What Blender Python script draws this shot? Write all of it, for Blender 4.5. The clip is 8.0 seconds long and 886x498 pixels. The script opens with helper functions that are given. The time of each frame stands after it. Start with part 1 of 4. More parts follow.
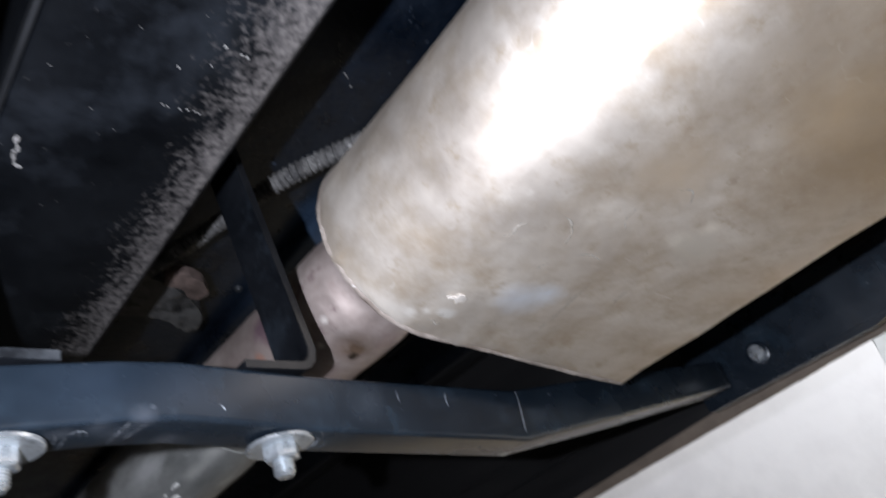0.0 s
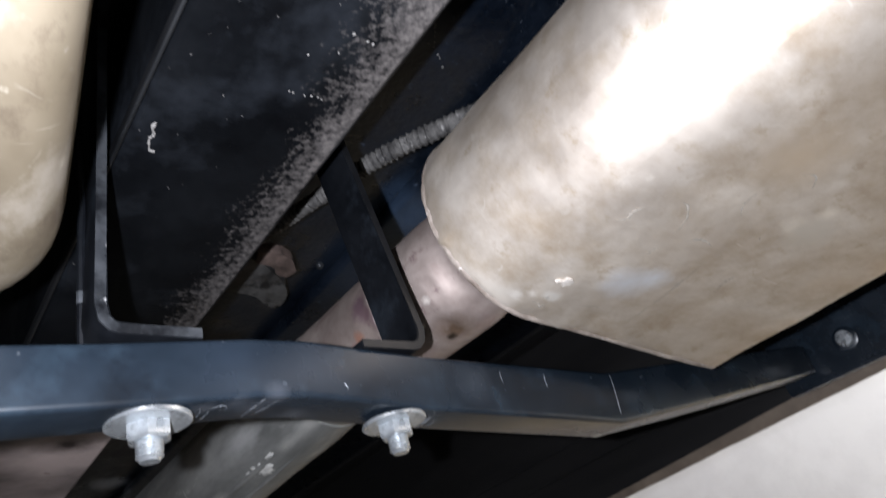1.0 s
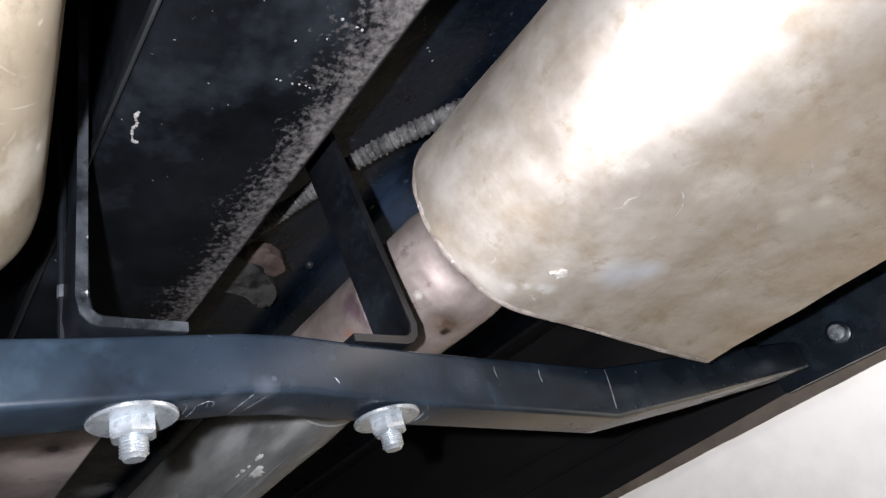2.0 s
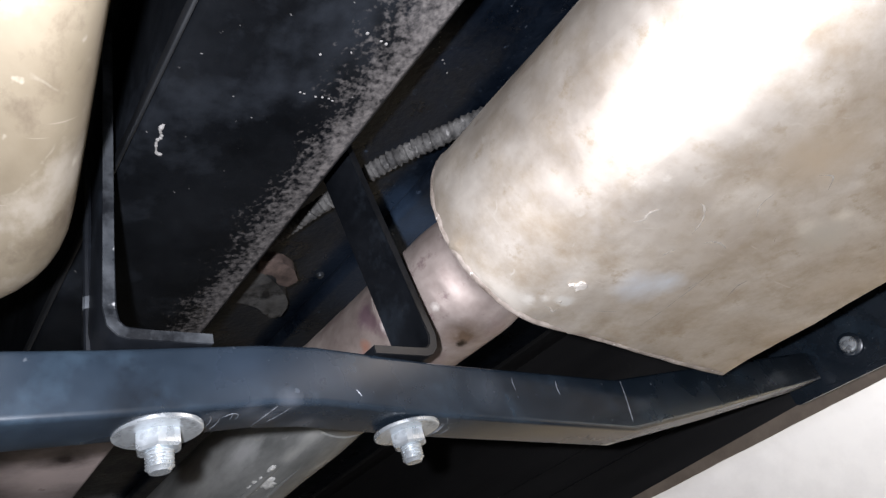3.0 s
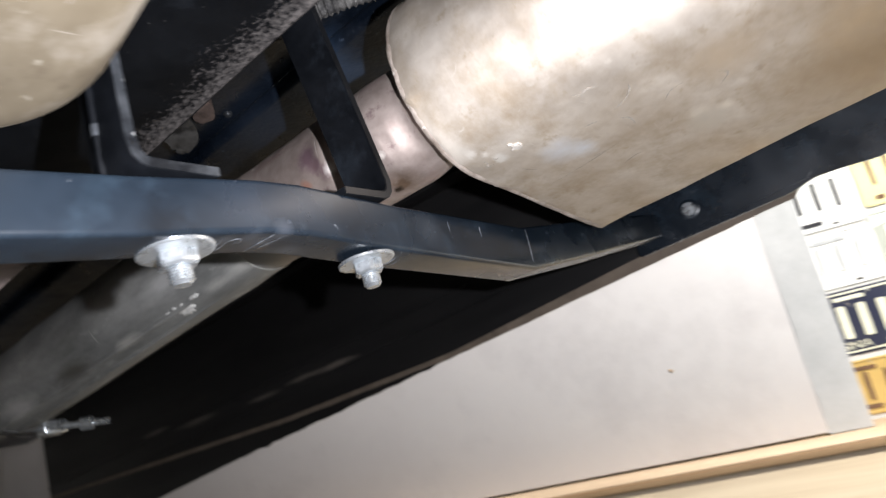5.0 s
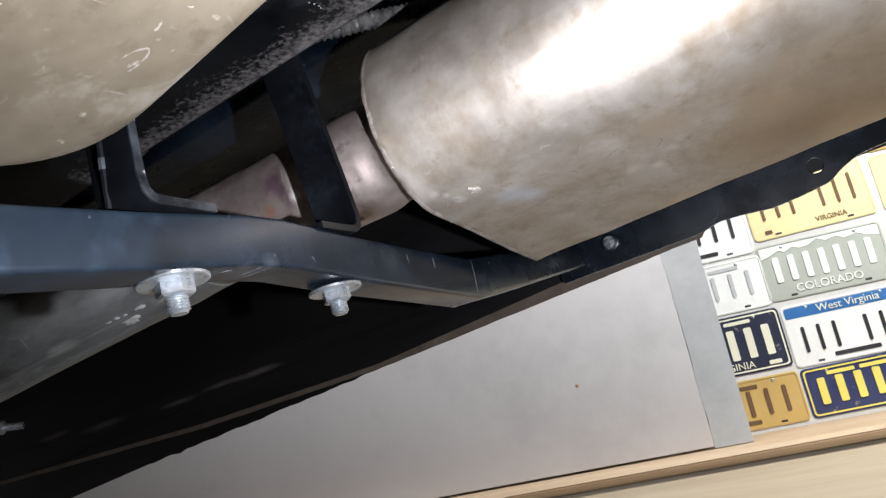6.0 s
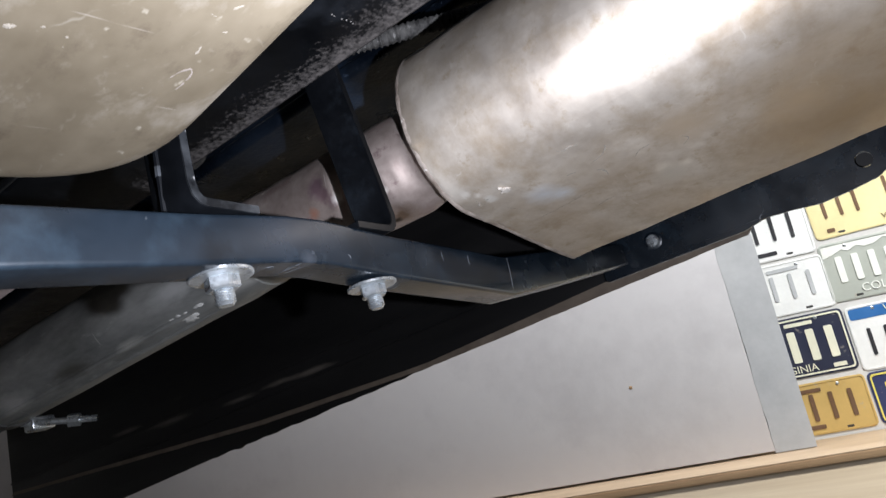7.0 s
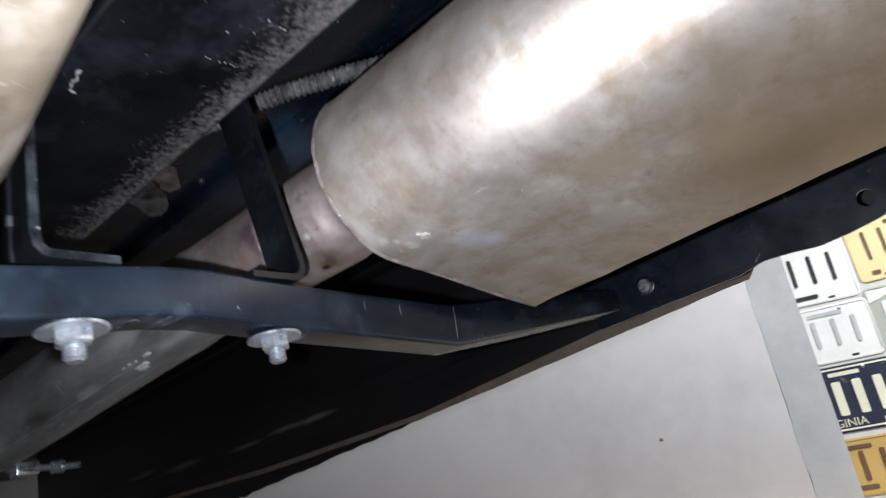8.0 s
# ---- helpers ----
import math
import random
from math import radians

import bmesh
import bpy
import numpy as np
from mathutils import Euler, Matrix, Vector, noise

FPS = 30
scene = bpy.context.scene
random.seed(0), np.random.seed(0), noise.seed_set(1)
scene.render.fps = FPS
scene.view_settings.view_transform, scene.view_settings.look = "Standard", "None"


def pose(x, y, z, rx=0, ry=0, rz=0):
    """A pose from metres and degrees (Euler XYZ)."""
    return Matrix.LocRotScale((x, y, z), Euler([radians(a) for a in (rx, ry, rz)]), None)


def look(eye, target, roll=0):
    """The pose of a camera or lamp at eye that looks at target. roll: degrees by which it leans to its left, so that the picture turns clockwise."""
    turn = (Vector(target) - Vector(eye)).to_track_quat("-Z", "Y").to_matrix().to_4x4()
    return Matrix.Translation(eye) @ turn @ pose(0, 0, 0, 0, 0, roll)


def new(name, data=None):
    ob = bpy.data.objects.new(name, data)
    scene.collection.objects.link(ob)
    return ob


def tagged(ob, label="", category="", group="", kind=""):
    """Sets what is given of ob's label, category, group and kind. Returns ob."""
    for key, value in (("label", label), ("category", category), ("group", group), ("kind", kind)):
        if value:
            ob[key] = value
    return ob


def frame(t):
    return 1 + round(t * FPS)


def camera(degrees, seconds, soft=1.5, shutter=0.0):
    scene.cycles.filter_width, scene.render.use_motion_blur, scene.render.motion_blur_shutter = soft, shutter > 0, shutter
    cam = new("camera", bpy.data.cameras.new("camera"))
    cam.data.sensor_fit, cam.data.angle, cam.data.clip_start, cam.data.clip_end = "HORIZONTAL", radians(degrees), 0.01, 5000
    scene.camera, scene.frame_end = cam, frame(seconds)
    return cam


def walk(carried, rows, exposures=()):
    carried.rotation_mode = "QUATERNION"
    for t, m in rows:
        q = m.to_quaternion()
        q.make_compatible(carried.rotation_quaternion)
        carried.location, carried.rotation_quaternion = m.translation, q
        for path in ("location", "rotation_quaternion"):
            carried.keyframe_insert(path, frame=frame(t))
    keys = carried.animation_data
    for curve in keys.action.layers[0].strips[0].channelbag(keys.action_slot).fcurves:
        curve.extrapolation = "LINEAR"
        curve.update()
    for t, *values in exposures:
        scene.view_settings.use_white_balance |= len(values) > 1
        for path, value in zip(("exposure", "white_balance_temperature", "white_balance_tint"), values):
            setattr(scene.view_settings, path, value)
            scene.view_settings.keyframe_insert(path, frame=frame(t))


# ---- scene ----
cam = camera(67.8, 8.0, soft=1.3, shutter=0.5)
PATH = [
    (0, (0.1945, 0.2745, 1.2981), (-0.5103, 1.9167, 2.1962), -16.68),
    (0.2, (0.1919, 0.2663, 1.2947), (-0.5285, 1.8577, 2.2685), -16.51),
    (0.5, (0.1700, 0.2548, 1.3019), (-0.6035, 1.8436, 2.2386), -14.78),
    (0.8, (0.1659, 0.2551, 1.3085), (-0.6699, 1.8176, 2.2358), -13.73),
    (1, (0.1715, 0.2544, 1.3076), (-0.6772, 1.8447, 2.1740), -14.02),
    (1.2, (0.1687, 0.2581, 1.3015), (-0.6691, 1.8720, 2.1343), -14.80),
    (2.3, (0.1631, 0.2603, 1.3069), (-0.6554, 1.8587, 2.1873), -14.97),
    (2.5, (0.1600, 0.2601, 1.3071), (-0.6860, 1.8445, 2.1867), -14.46),
    (3, (0.1594, 0.2547, 1.3085), (-0.6523, 1.8484, 2.2036), -14.87),
    (3.5, (0.1568, 0.2484, 1.3052), (-0.7108, 1.8370, 2.1559), -14.06),
    (3.8, (0.1462, 0.2464, 1.3049), (-0.8010, 1.8640, 2.0021), -14.07),
    (4, (0.1409, 0.2469, 1.2947), (-0.8174, 1.8911, 1.9097), -15.32),
    (4.5, (0.1363, 0.2432, 1.2999), (-0.7243, 1.9432, 1.9076), -16.24),
    (4.7, (0.1405, 0.2349, 1.2970), (-0.6468, 1.9824, 1.8682), -16.42),
    (5, (0.1280, 0.1907, 1.3056), (-0.4504, 2.0680, 1.6811), -14.45),
    (5.2, (0.1117, 0.1577, 1.3132), (-0.3547, 2.0744, 1.6431), -13.24),
    (6.3, (0.1143, 0.1431, 1.3231), (-0.2049, 2.0892, 1.6560), -12.69),
    (6.5, (0.1172, 0.1314, 1.3167), (-0.2722, 2.0636, 1.6556), -12.08),
    (7, (0.1306, 0.1337, 1.3121), (-0.3525, 2.0374, 1.6894), -12.46),
    (7.5, (0.1478, 0.1288, 1.3086), (-0.3367, 1.9963, 1.8356), -12.83),
    (7.7, (0.1768, 0.1447, 1.2988), (-0.3336, 1.9919, 1.8711), -13.60),
    (8, (0.2059, 0.1847, 1.3039), (-0.3952, 2.0170, 1.8340), -11.79),
]
walk(cam, [(t, look(eye, target, roll)) for t, eye, target, roll in PATH],
     exposures=[(0, 0.33, 6150, 10), (1.2, 0.45, 6450, 10), (2.5, 0.69, 6500, 10), (3.5, 0.55, 6500, 10), (4.5, 0.90, 6500, 10), (5, 0.70, 6700, 10),
                (5.2, 0.54, 6650, 10), (6.3, -0.03, 6350, 10), (7.0, -0.01, 6300, 10), (7.5, -0.13, 6250, 10), (8, -0.04, 6200, 10)])

# ---------------------------------------------------------------- light
world = bpy.data.worlds.new("room_air")
scene.world = world
world.use_nodes = True
world.node_tree.nodes["Background"].inputs[0].default_value = (0.9, 0.95, 1.0, 1)
world.node_tree.nodes["Background"].inputs[1].default_value = 0.04


def lamp(name, kind, m, power, size, colour, size_y=None):
    data = bpy.data.lights.new(name, kind)
    data.energy, data.color = power, colour
    if kind == "AREA":
        data.shape, data.size, data.size_y = "RECTANGLE", size, size_y or size
    else:
        data.shadow_soft_size = size
    ob = new(name, data)
    ob.matrix_world = m
    return ob


# the small torch held beside the lens, and two unseen ceiling lamps added as fill
lamp("torch", "POINT", pose(0.149, 0.242, 1.317), 9.7, 0.003, (0.935, 0.96, 1.065))
lamp("tube_light", "AREA", pose(1.35, 1.15, 2.45), 70.0, 1.2, (0.97, 0.975, 0.95), 0.16)
lamp("tube_light", "AREA", pose(-0.55, 1.55, 2.62), 13.0, 1.2, (1.0, 0.97, 0.96), 0.16)

# ---------------------------------------------------------------- materials


def surface(name, dark, light, scale=20.0, rough=0.5, metal=0.0, bump=0.1, fine=6.0, lean=0.5, wide=0.2,
            spots=None, spot_scale=140.0, spot_cut=0.7, spot_rough=0.9, stretch=(1, 1, 1), rough_vary=0.15, coat=0.0,
            patches=None, patch_scale=12.0, patch_cut=0.62, patch_soft=0.1, height=0.001, marks=(), scratch=None, scratch_cut=0.70, scratch_turn=35, edge=None, shine=0.5, mottle=None, worms=None):
    """Two colours mixed by coarse and fine noise, with spots and patches of a third and fourth, and a fine relief."""
    m = bpy.data.materials.new(name)
    m.use_nodes = True
    tree = m.node_tree
    nodes, link = tree.nodes, tree.links.new
    shader = nodes["Principled BSDF"]
    place = nodes.new("ShaderNodeTexCoord")
    squeeze = nodes.new("ShaderNodeMapping")
    squeeze.inputs["Scale"].default_value = stretch
    link(place.outputs["Object"], squeeze.inputs["Vector"])

    def grain(size, detail=6.0, roughness=0.6):
        n = nodes.new("ShaderNodeTexNoise")
        n.inputs["Scale"].default_value, n.inputs["Detail"].default_value = size, detail
        n.inputs["Roughness"].default_value = roughness
        link(squeeze.outputs["Vector"], n.inputs["Vector"])
        return n.outputs["Fac"]

    def ramp(value, low, high):
        n = nodes.new("ShaderNodeMapRange")
        n.inputs["From Min"].default_value, n.inputs["From Max"].default_value = low, high
        link(value, n.inputs["Value"])
        return n.outputs["Result"]

    def mix(fac, a, b):
        n = nodes.new("ShaderNodeMix")
        n.data_type = "RGBA"
        link(fac, n.inputs["Factor"])
        for slot, value in ((6, a), (7, b)):
            if isinstance(value, tuple):
                n.inputs[slot].default_value = (*value, 1)
            else:
                link(value, n.inputs[slot])
        return n.outputs[2]

    coarse, small = grain(scale), grain(scale * fine, 4.0)
    both = nodes.new("ShaderNodeMath")
    both.operation = "MULTIPLY_ADD"
    both.inputs[1].default_value = 0.35
    link(small, both.inputs[0])
    link(coarse, both.inputs[2])
    colour = mix(ramp(both.outputs[0], lean + 0.175 - wide, lean + 0.175 + wide), dark, light)
    gloss = ramp(coarse, 0.3, 0.7)
    rough_map = nodes.new("ShaderNodeMapRange")
    rough_map.inputs["To Min"].default_value = max(0.05, rough - rough_vary)
    rough_map.inputs["To Max"].default_value = min(1.0, rough + rough_vary)
    link(gloss, rough_map.inputs["Value"])
    roughness = rough_map.outputs["Result"]
    if mottle:
        # blotches of their own colour: tint, scale, cut, softness
        tint, size, cut, soft = mottle
        colour = mix(ramp(grain(size, 9.0, 0.7), cut, cut + soft), colour, tint)
    if patches:
        where = ramp(grain(patch_scale, 8.0, 0.65), patch_cut, patch_cut + patch_soft)
        colour = mix(where, colour, patches)
    if spots:
        where = ramp(grain(spot_scale, 3.0, 0.5), spot_cut, spot_cut + 0.06)
        colour = mix(where, colour, spots)
        n = nodes.new("ShaderNodeMix")
        n.inputs["B"].default_value = spot_rough
        link(where, n.inputs["Factor"])
        link(roughness, n.inputs["A"])
        roughness = n.outputs["Result"]
    if worms:
        # thin curling scuff lines, only here and there: tint, scale
        tint, size = worms
        curl = nodes.new("ShaderNodeMath")
        curl.operation = "SUBTRACT"
        curl.inputs[1].default_value = 0.5
        link(grain(size, 2.0, 0.5), curl.inputs[0])
        thin = nodes.new("ShaderNodeMath")
        thin.operation = "ABSOLUTE"
        link(curl.outputs[0], thin.inputs[0])
        some = nodes.new("ShaderNodeMath")
        some.operation = "MULTIPLY"
        link(ramp(thin.outputs[0], 0.022, 0.006), some.inputs[0])
        link(ramp(grain(size * 0.9 + 3, 5.0, 0.6), 0.55, 0.66), some.inputs[1])
        colour = mix(some.outputs[0], colour, tint)
    if edge:
        # a crust of dust that thickens towards one side: axis, where it starts, where it is full, colour
        axis, low, high, tint = edge
        split = nodes.new("ShaderNodeSeparateXYZ")
        link(place.outputs["Object"], split.inputs[0])
        amount = ramp(split.outputs[axis], low / 1000, high / 1000)
        broken = nodes.new("ShaderNodeMath")
        broken.operation = "MULTIPLY_ADD"
        broken.inputs[1].default_value = 0.68
        link(amount, broken.inputs[0])
        link(grain(340, 3.0, 0.6), broken.inputs[2])
        # the crust comes and goes along the edge
        clumps = nodes.new("ShaderNodeMath")
        clumps.operation = "MULTIPLY_ADD"
        clumps.inputs[1].default_value = 0.55
        link(grain(17, 3.0, 0.55), clumps.inputs[0])
        link(broken.outputs[0], clumps.inputs[2])
        bare = nodes.new("ShaderNodeMath")
        bare.operation = "MULTIPLY"
        link(ramp(clumps.outputs[0], 1.20, 1.62), bare.inputs[0])
        # the dust stops short; the dark margin left paints the rounded edge's shade
        link(ramp(split.outputs[axis], (high + 4.5) / 1000, (high + 2.5) / 1000), bare.inputs[1])
        crust = bare.outputs[0]
        colour = mix(crust, colour, tint)
        n = nodes.new("ShaderNodeMix")
        n.inputs["B"].default_value = 0.95
        link(crust, n.inputs["Factor"])
        link(roughness, n.inputs["A"])
        roughness = n.outputs["Result"]
    if scratch:
        # thin slanting scratches
        bend = nodes.new("ShaderNodeMapping")
        bend.inputs["Rotation"].default_value = (radians(scratch_turn), radians(20), radians(scratch_turn))
        bend.inputs["Scale"].default_value = (260, 22, 22)
        link(place.outputs["Object"], bend.inputs["Vector"])
        n = nodes.new("ShaderNodeTexNoise")
        n.inputs["Scale"].default_value, n.inputs["Detail"].default_value = 1.0, 2.0
        link(bend.outputs["Vector"], n.inputs["Vector"])
        colour = mix(ramp(n.outputs["Fac"], scratch_cut, scratch_cut + 0.05), colour, scratch)
    for x, y, z, size, tint, soft in marks:
        # a mark of its own shape, for stains and for painted sheen, haze and falloff
        near = nodes.new("ShaderNodeVectorMath")
        near.operation = "DISTANCE"
        near.inputs[1].default_value = (x / 1000 * stretch[0], y / 1000 * stretch[1], z / 1000 * stretch[2])
        link(squeeze.outputs["Vector"], near.inputs[0])
        uneven = nodes.new("ShaderNodeMath")
        uneven.operation = "MULTIPLY_ADD"
        uneven.inputs[1].default_value = size / 1000 * 1.6
        link(grain(900 / size, 4.0, 0.6), uneven.inputs[0])
        link(near.outputs["Value"], uneven.inputs[2])
        spot = ramp(uneven.outputs[0], size / 1000 * (1.8 + soft * 0.5), size / 1000 * (1.8 - soft * 0.5))
        colour = mix(spot, colour, tint)
    link(colour, shader.inputs["Base Color"])
    link(roughness, shader.inputs["Roughness"])
    shader.inputs["Metallic"].default_value = metal
    shader.inputs["Coat Weight"].default_value = coat
    shader.inputs["Specular IOR Level"].default_value = shine
    if bump:
        relief = nodes.new("ShaderNodeBump")
        relief.inputs["Strength"].default_value, relief.inputs["Distance"].default_value = bump, height
        link(both.outputs[0], relief.inputs["Height"])
        link(relief.outputs["Normal"], shader.inputs["Normal"])
    return m


TAN = surface("tan_aluminised_steel", (0.47, 0.40, 0.332), (0.625, 0.57, 0.498), 15, 0.53, 0.75, 0.15, 7, 0.5, 0.26,
              spots=(0.70, 0.65, 0.58), spot_scale=70, spot_cut=0.755, patches=(0.365, 0.28, 0.188), patch_scale=27, patch_cut=0.44, patch_soft=0.34,
              mottle=((0.405, 0.32, 0.227), 58, 0.57, 0.17), scratch=(0.64, 0.585, 0.515), scratch_cut=0.745, stretch=(1.25, 1, 1), worms=((0.60, 0.55, 0.48), 38),
              # the broad marks at x 235 and 350: ochre mottling plus painted torch falloff
              marks=((120, -106, 14, 7, (0.70, 0.645, 0.56), 1.2), (134, -98, 14, 5, (0.68, 0.62, 0.53), 1.2), (160, -120, 16, 4, (0.30, 0.22, 0.15), 0.9), (88, -118, 14, 3.5, (0.62, 0.55, 0.46), 0.9), (12, -196, 28, 4, (0.72, 0.67, 0.60), 0.9), (18, -190, 26, 3, (0.74, 0.69, 0.62), 0.9), (47, -150, 19, 11, (0.67, 0.685, 0.715), 1.7), (56, -139, 17, 8, (0.66, 0.675, 0.70), 1.7), (235, -60, 15, 66, (0.37, 0.275, 0.175), 1.9), (350, -70, 15, 70, (0.37, 0.27, 0.165), 1.9), (78, -214, 36, 3.5, (0.22, 0.15, 0.105), 1.6), (86, -210, 34, 5, (0.42, 0.34, 0.26), 1.6), (95, -206, 32, 5, (0.74, 0.68, 0.60), 0.8), (106, -200, 30, 4, (0.72, 0.66, 0.58), 0.8), (98, -211, 34, 3, (0.22, 0.15, 0.105), 0.8), (82, -204, 32, 4, (0.44, 0.36, 0.28), 1.2),
                     (8, -203, 31, 5, (0.60, 0.55, 0.48), 0.8), (22, -180, 24, 5, (0.66, 0.62, 0.56), 0.7), (150, -150, 24, 16, (0.50, 0.41, 0.31), 1.6),
                     (120, -90, 16, 12, (0.55, 0.50, 0.43), 1.2), (210, -110, 18, 20, (0.48, 0.37, 0.25), 1.8)))
TAN_DUSTY = surface("dusty_tan_steel", (0.100, 0.079, 0.051), (0.156, 0.129, 0.090), 16, 0.55, 0.4, 0.15, 6, 0.5, 0.22,
                    spots=(0.215, 0.19, 0.148), spot_scale=150, spot_cut=0.68, patches=(0.205, 0.178, 0.140), patch_scale=30, patch_cut=0.56, patch_soft=0.12, scratch=(0.235, 0.205, 0.165), scratch_cut=0.715,
                    mottle=((0.086, 0.066, 0.045), 40, 0.57, 0.14), stretch=(0.6, 1, 1), worms=((0.185, 0.160, 0.122), 60))
RIM = surface("ragged_crimped_steel", (0.16, 0.125, 0.10), (0.40, 0.345, 0.30), 60, 0.62, 0.3, 0.5, 5, 0.5, 0.2,
              spots=(0.60, 0.56, 0.52), spot_scale=190, spot_cut=0.66, height=0.002)
PIPE = surface("heat_stained_pipe", (0.26, 0.205, 0.182), (0.48, 0.405, 0.365), 18, 0.50, 0.6, 0.1, 6, 0.48, 0.2,
               spots=(0.70, 0.62, 0.55), spot_scale=80, spot_cut=0.72, patches=(0.29, 0.215, 0.195), patch_scale=30, patch_cut=0.54, patch_soft=0.14,
               mottle=((0.22, 0.155, 0.15), 70, 0.58, 0.1),
               scratch=(0.72, 0.66, 0.60), scratch_cut=0.71,
               # stains and a hole; the pale mark at x -80 paints the crease's highlight
               marks=((-46, -187, 39, 4.5, (0.015, 0.010, 0.007), 0.7), (-45, -188, 39, 9, (0.16, 0.105, 0.07), 1.5), (-52, -185, 38, 3, (0.03, 0.02, 0.012), 0.8), (-95, -216, 79, 8, (0.17, 0.11, 0.125), 1.0), (-90, -216, 71, 5, (0.20, 0.13, 0.14), 0.9), (-86, -216, 64, 5, (0.24, 0.16, 0.17), 0.9), (-110, -213, 58, 4, (0.36, 0.24, 0.22), 0.9), (-104, -215, 62, 4, (0.40, 0.20, 0.14), 1.3), (-80, -214, 64, 4, (0.74, 0.68, 0.64), 1.0),
                      (-190, -192, 42, 26, (0.34, 0.335, 0.315), 1.2), (-170, -200, 48, 12, (0.36, 0.35, 0.33), 1.4), (-110, -205, 48, 8, (0.30, 0.17, 0.18), 1.4), (-150, -190, 39, 6, (0.46, 0.30, 0.18), 1.0), (-40, -209, 54, 2.2, (0.72, 0.65, 0.59), 1.2), (-30, -208, 52, 2.0, (0.72, 0.65, 0.59), 1.2), (-56, -203, 47, 2.0, (0.66, 0.60, 0.54), 1.2)))
PIPE_GREY = surface("grey_weathered_pipe", (0.165, 0.17, 0.162), (0.36, 0.36, 0.345), 22, 0.48, 0.45, 0.15, 7, 0.5, 0.2,
                    spots=(0.55, 0.54, 0.5), spot_scale=60, spot_cut=0.74, patches=(0.15, 0.155, 0.15), patch_scale=30, patch_cut=0.56, patch_soft=0.2, stretch=(0.3, 1, 1),
                    mottle=((0.48, 0.475, 0.45), 42, 0.60, 0.15),
                    scratch=(0.5, 0.49, 0.46), scratch_cut=0.72, marks=((-206, -198, 46, 5, (0.46, 0.455, 0.43), 1.3), (-238, -200, 43, 4, (0.44, 0.435, 0.41), 1.3), (-377, -201, 42, 5, (0.48, 0.47, 0.44), 1.2), (-474, -206, 44, 8, (0.12, 0.115, 0.10), 1.4), (-284, -216, 62, 7, (0.50, 0.50, 0.49), 1.2), (-600, -209, 40, 9, (0.55, 0.54, 0.52), 1.2)))
BLACK = surface("satin_black_paint", (0.0018, 0.0021, 0.0027), (0.0048, 0.0056, 0.0072), 16, 0.42, 0.0, 0.08, 8, 0.5, 0.25,
                spots=(0.05, 0.053, 0.056), spot_scale=120, spot_cut=0.74, patches=(0.010, 0.0125, 0.016), patch_scale=34, patch_cut=0.56, patch_soft=0.2, shine=0.18)
BAR = surface("black_powder_coat", (0.0044, 0.0074, 0.0114), (0.0100, 0.0156, 0.0232), 14, 0.27, 0.0, 0.05, 10, 0.5, 0.22,
              spots=(0.055, 0.064, 0.075), spot_scale=150, spot_cut=0.715, patches=(0.0170, 0.0275, 0.0390), patch_scale=36, patch_cut=0.53, patch_soft=0.2,
              mottle=((0.0035, 0.0052, 0.0078), 22, 0.56, 0.16),
              scratch=(0.10, 0.11, 0.125), scratch_cut=0.745, scratch_turn=70, shine=0.5, rough_vary=0.08,
              marks=((-48, -92, -27, 4, (0.40, 0.39, 0.37), 1.0), (-24, -330, 6, 14, (0.0135, 0.020, 0.0295), 1.9), (-24, -300, 4, 12, (0.0135, 0.0195, 0.028), 1.9), (-24, -206, -2, 8, (0.020, 0.026, 0.034), 1.6),
                     # smudges on the underside; the mark at y -316 paints the bend's edge highlight
                     (-36, -322, -10.5, 5, (0.034, 0.040, 0.050), 1.6), (-30, -331, -11, 4, (0.032, 0.038, 0.048), 1.6), (-26, -316, -9, 4, (0.038, 0.044, 0.054), 1.5), (-33, -344, -12, 4, (0.035, 0.040, 0.048), 1.5), (-45, -300, -11, 5, (0.035, 0.040, 0.048), 1.5)))
RAIL = surface("road_dusted_black_rail", (0.0013, 0.0015, 0.0019), (0.0034, 0.0040, 0.0050), 13, 0.42, 0.0, 0.25, 9, 0.5, 0.2,
               spots=(0.13, 0.125, 0.12), spot_scale=330, spot_cut=0.735, patches=(0.0105, 0.0122, 0.0150), patch_scale=17, patch_cut=0.52, patch_soft=0.22,
               edge=(1, -334, -290, (0.088, 0.080, 0.076)), shine=0.12,
               # pinkish rust and primer beyond the bar, painted paler to include the haze there
               marks=((-420, -300, 104, 60, (0.53, 0.435, 0.41), 1.2), (-620, -320, 104, 90, (0.53, 0.435, 0.41), 1.2), (-900, -320, 104, 160, (0.53, 0.435, 0.41), 1.2),
                     (-392, -316, 104, 16, (0.05, 0.038, 0.034), 1.6), (-350, -344, 104, 8, (0.30, 0.235, 0.21), 1.0), (-352, -300, 104, 7, (0.28, 0.22, 0.20), 0.9)))
WORN = surface("rubbed_grey_steel", (0.022, 0.025, 0.029), (0.085, 0.091, 0.099), 46, 0.38, 0.5, 0.2, 6, 0.5, 0.2, patches=(0.009, 0.010, 0.012), patch_scale=38, patch_cut=0.50, patch_soft=0.15, spots=(0.36, 0.36, 0.36), spot_scale=120, spot_cut=0.69)
# slightly lighter black that paints the sheen along the leaning strap's edge
EDGE_SHEEN = surface("black_edge_sheen", (0.0025, 0.0028, 0.0034), (0.007, 0.0075, 0.0088), 24, 0.4, 0.0, 0.1, 6, 0.5, 0.2, patches=(0.014, 0.0145, 0.0165), patch_scale=22, patch_cut=0.55, patch_soft=0.2)
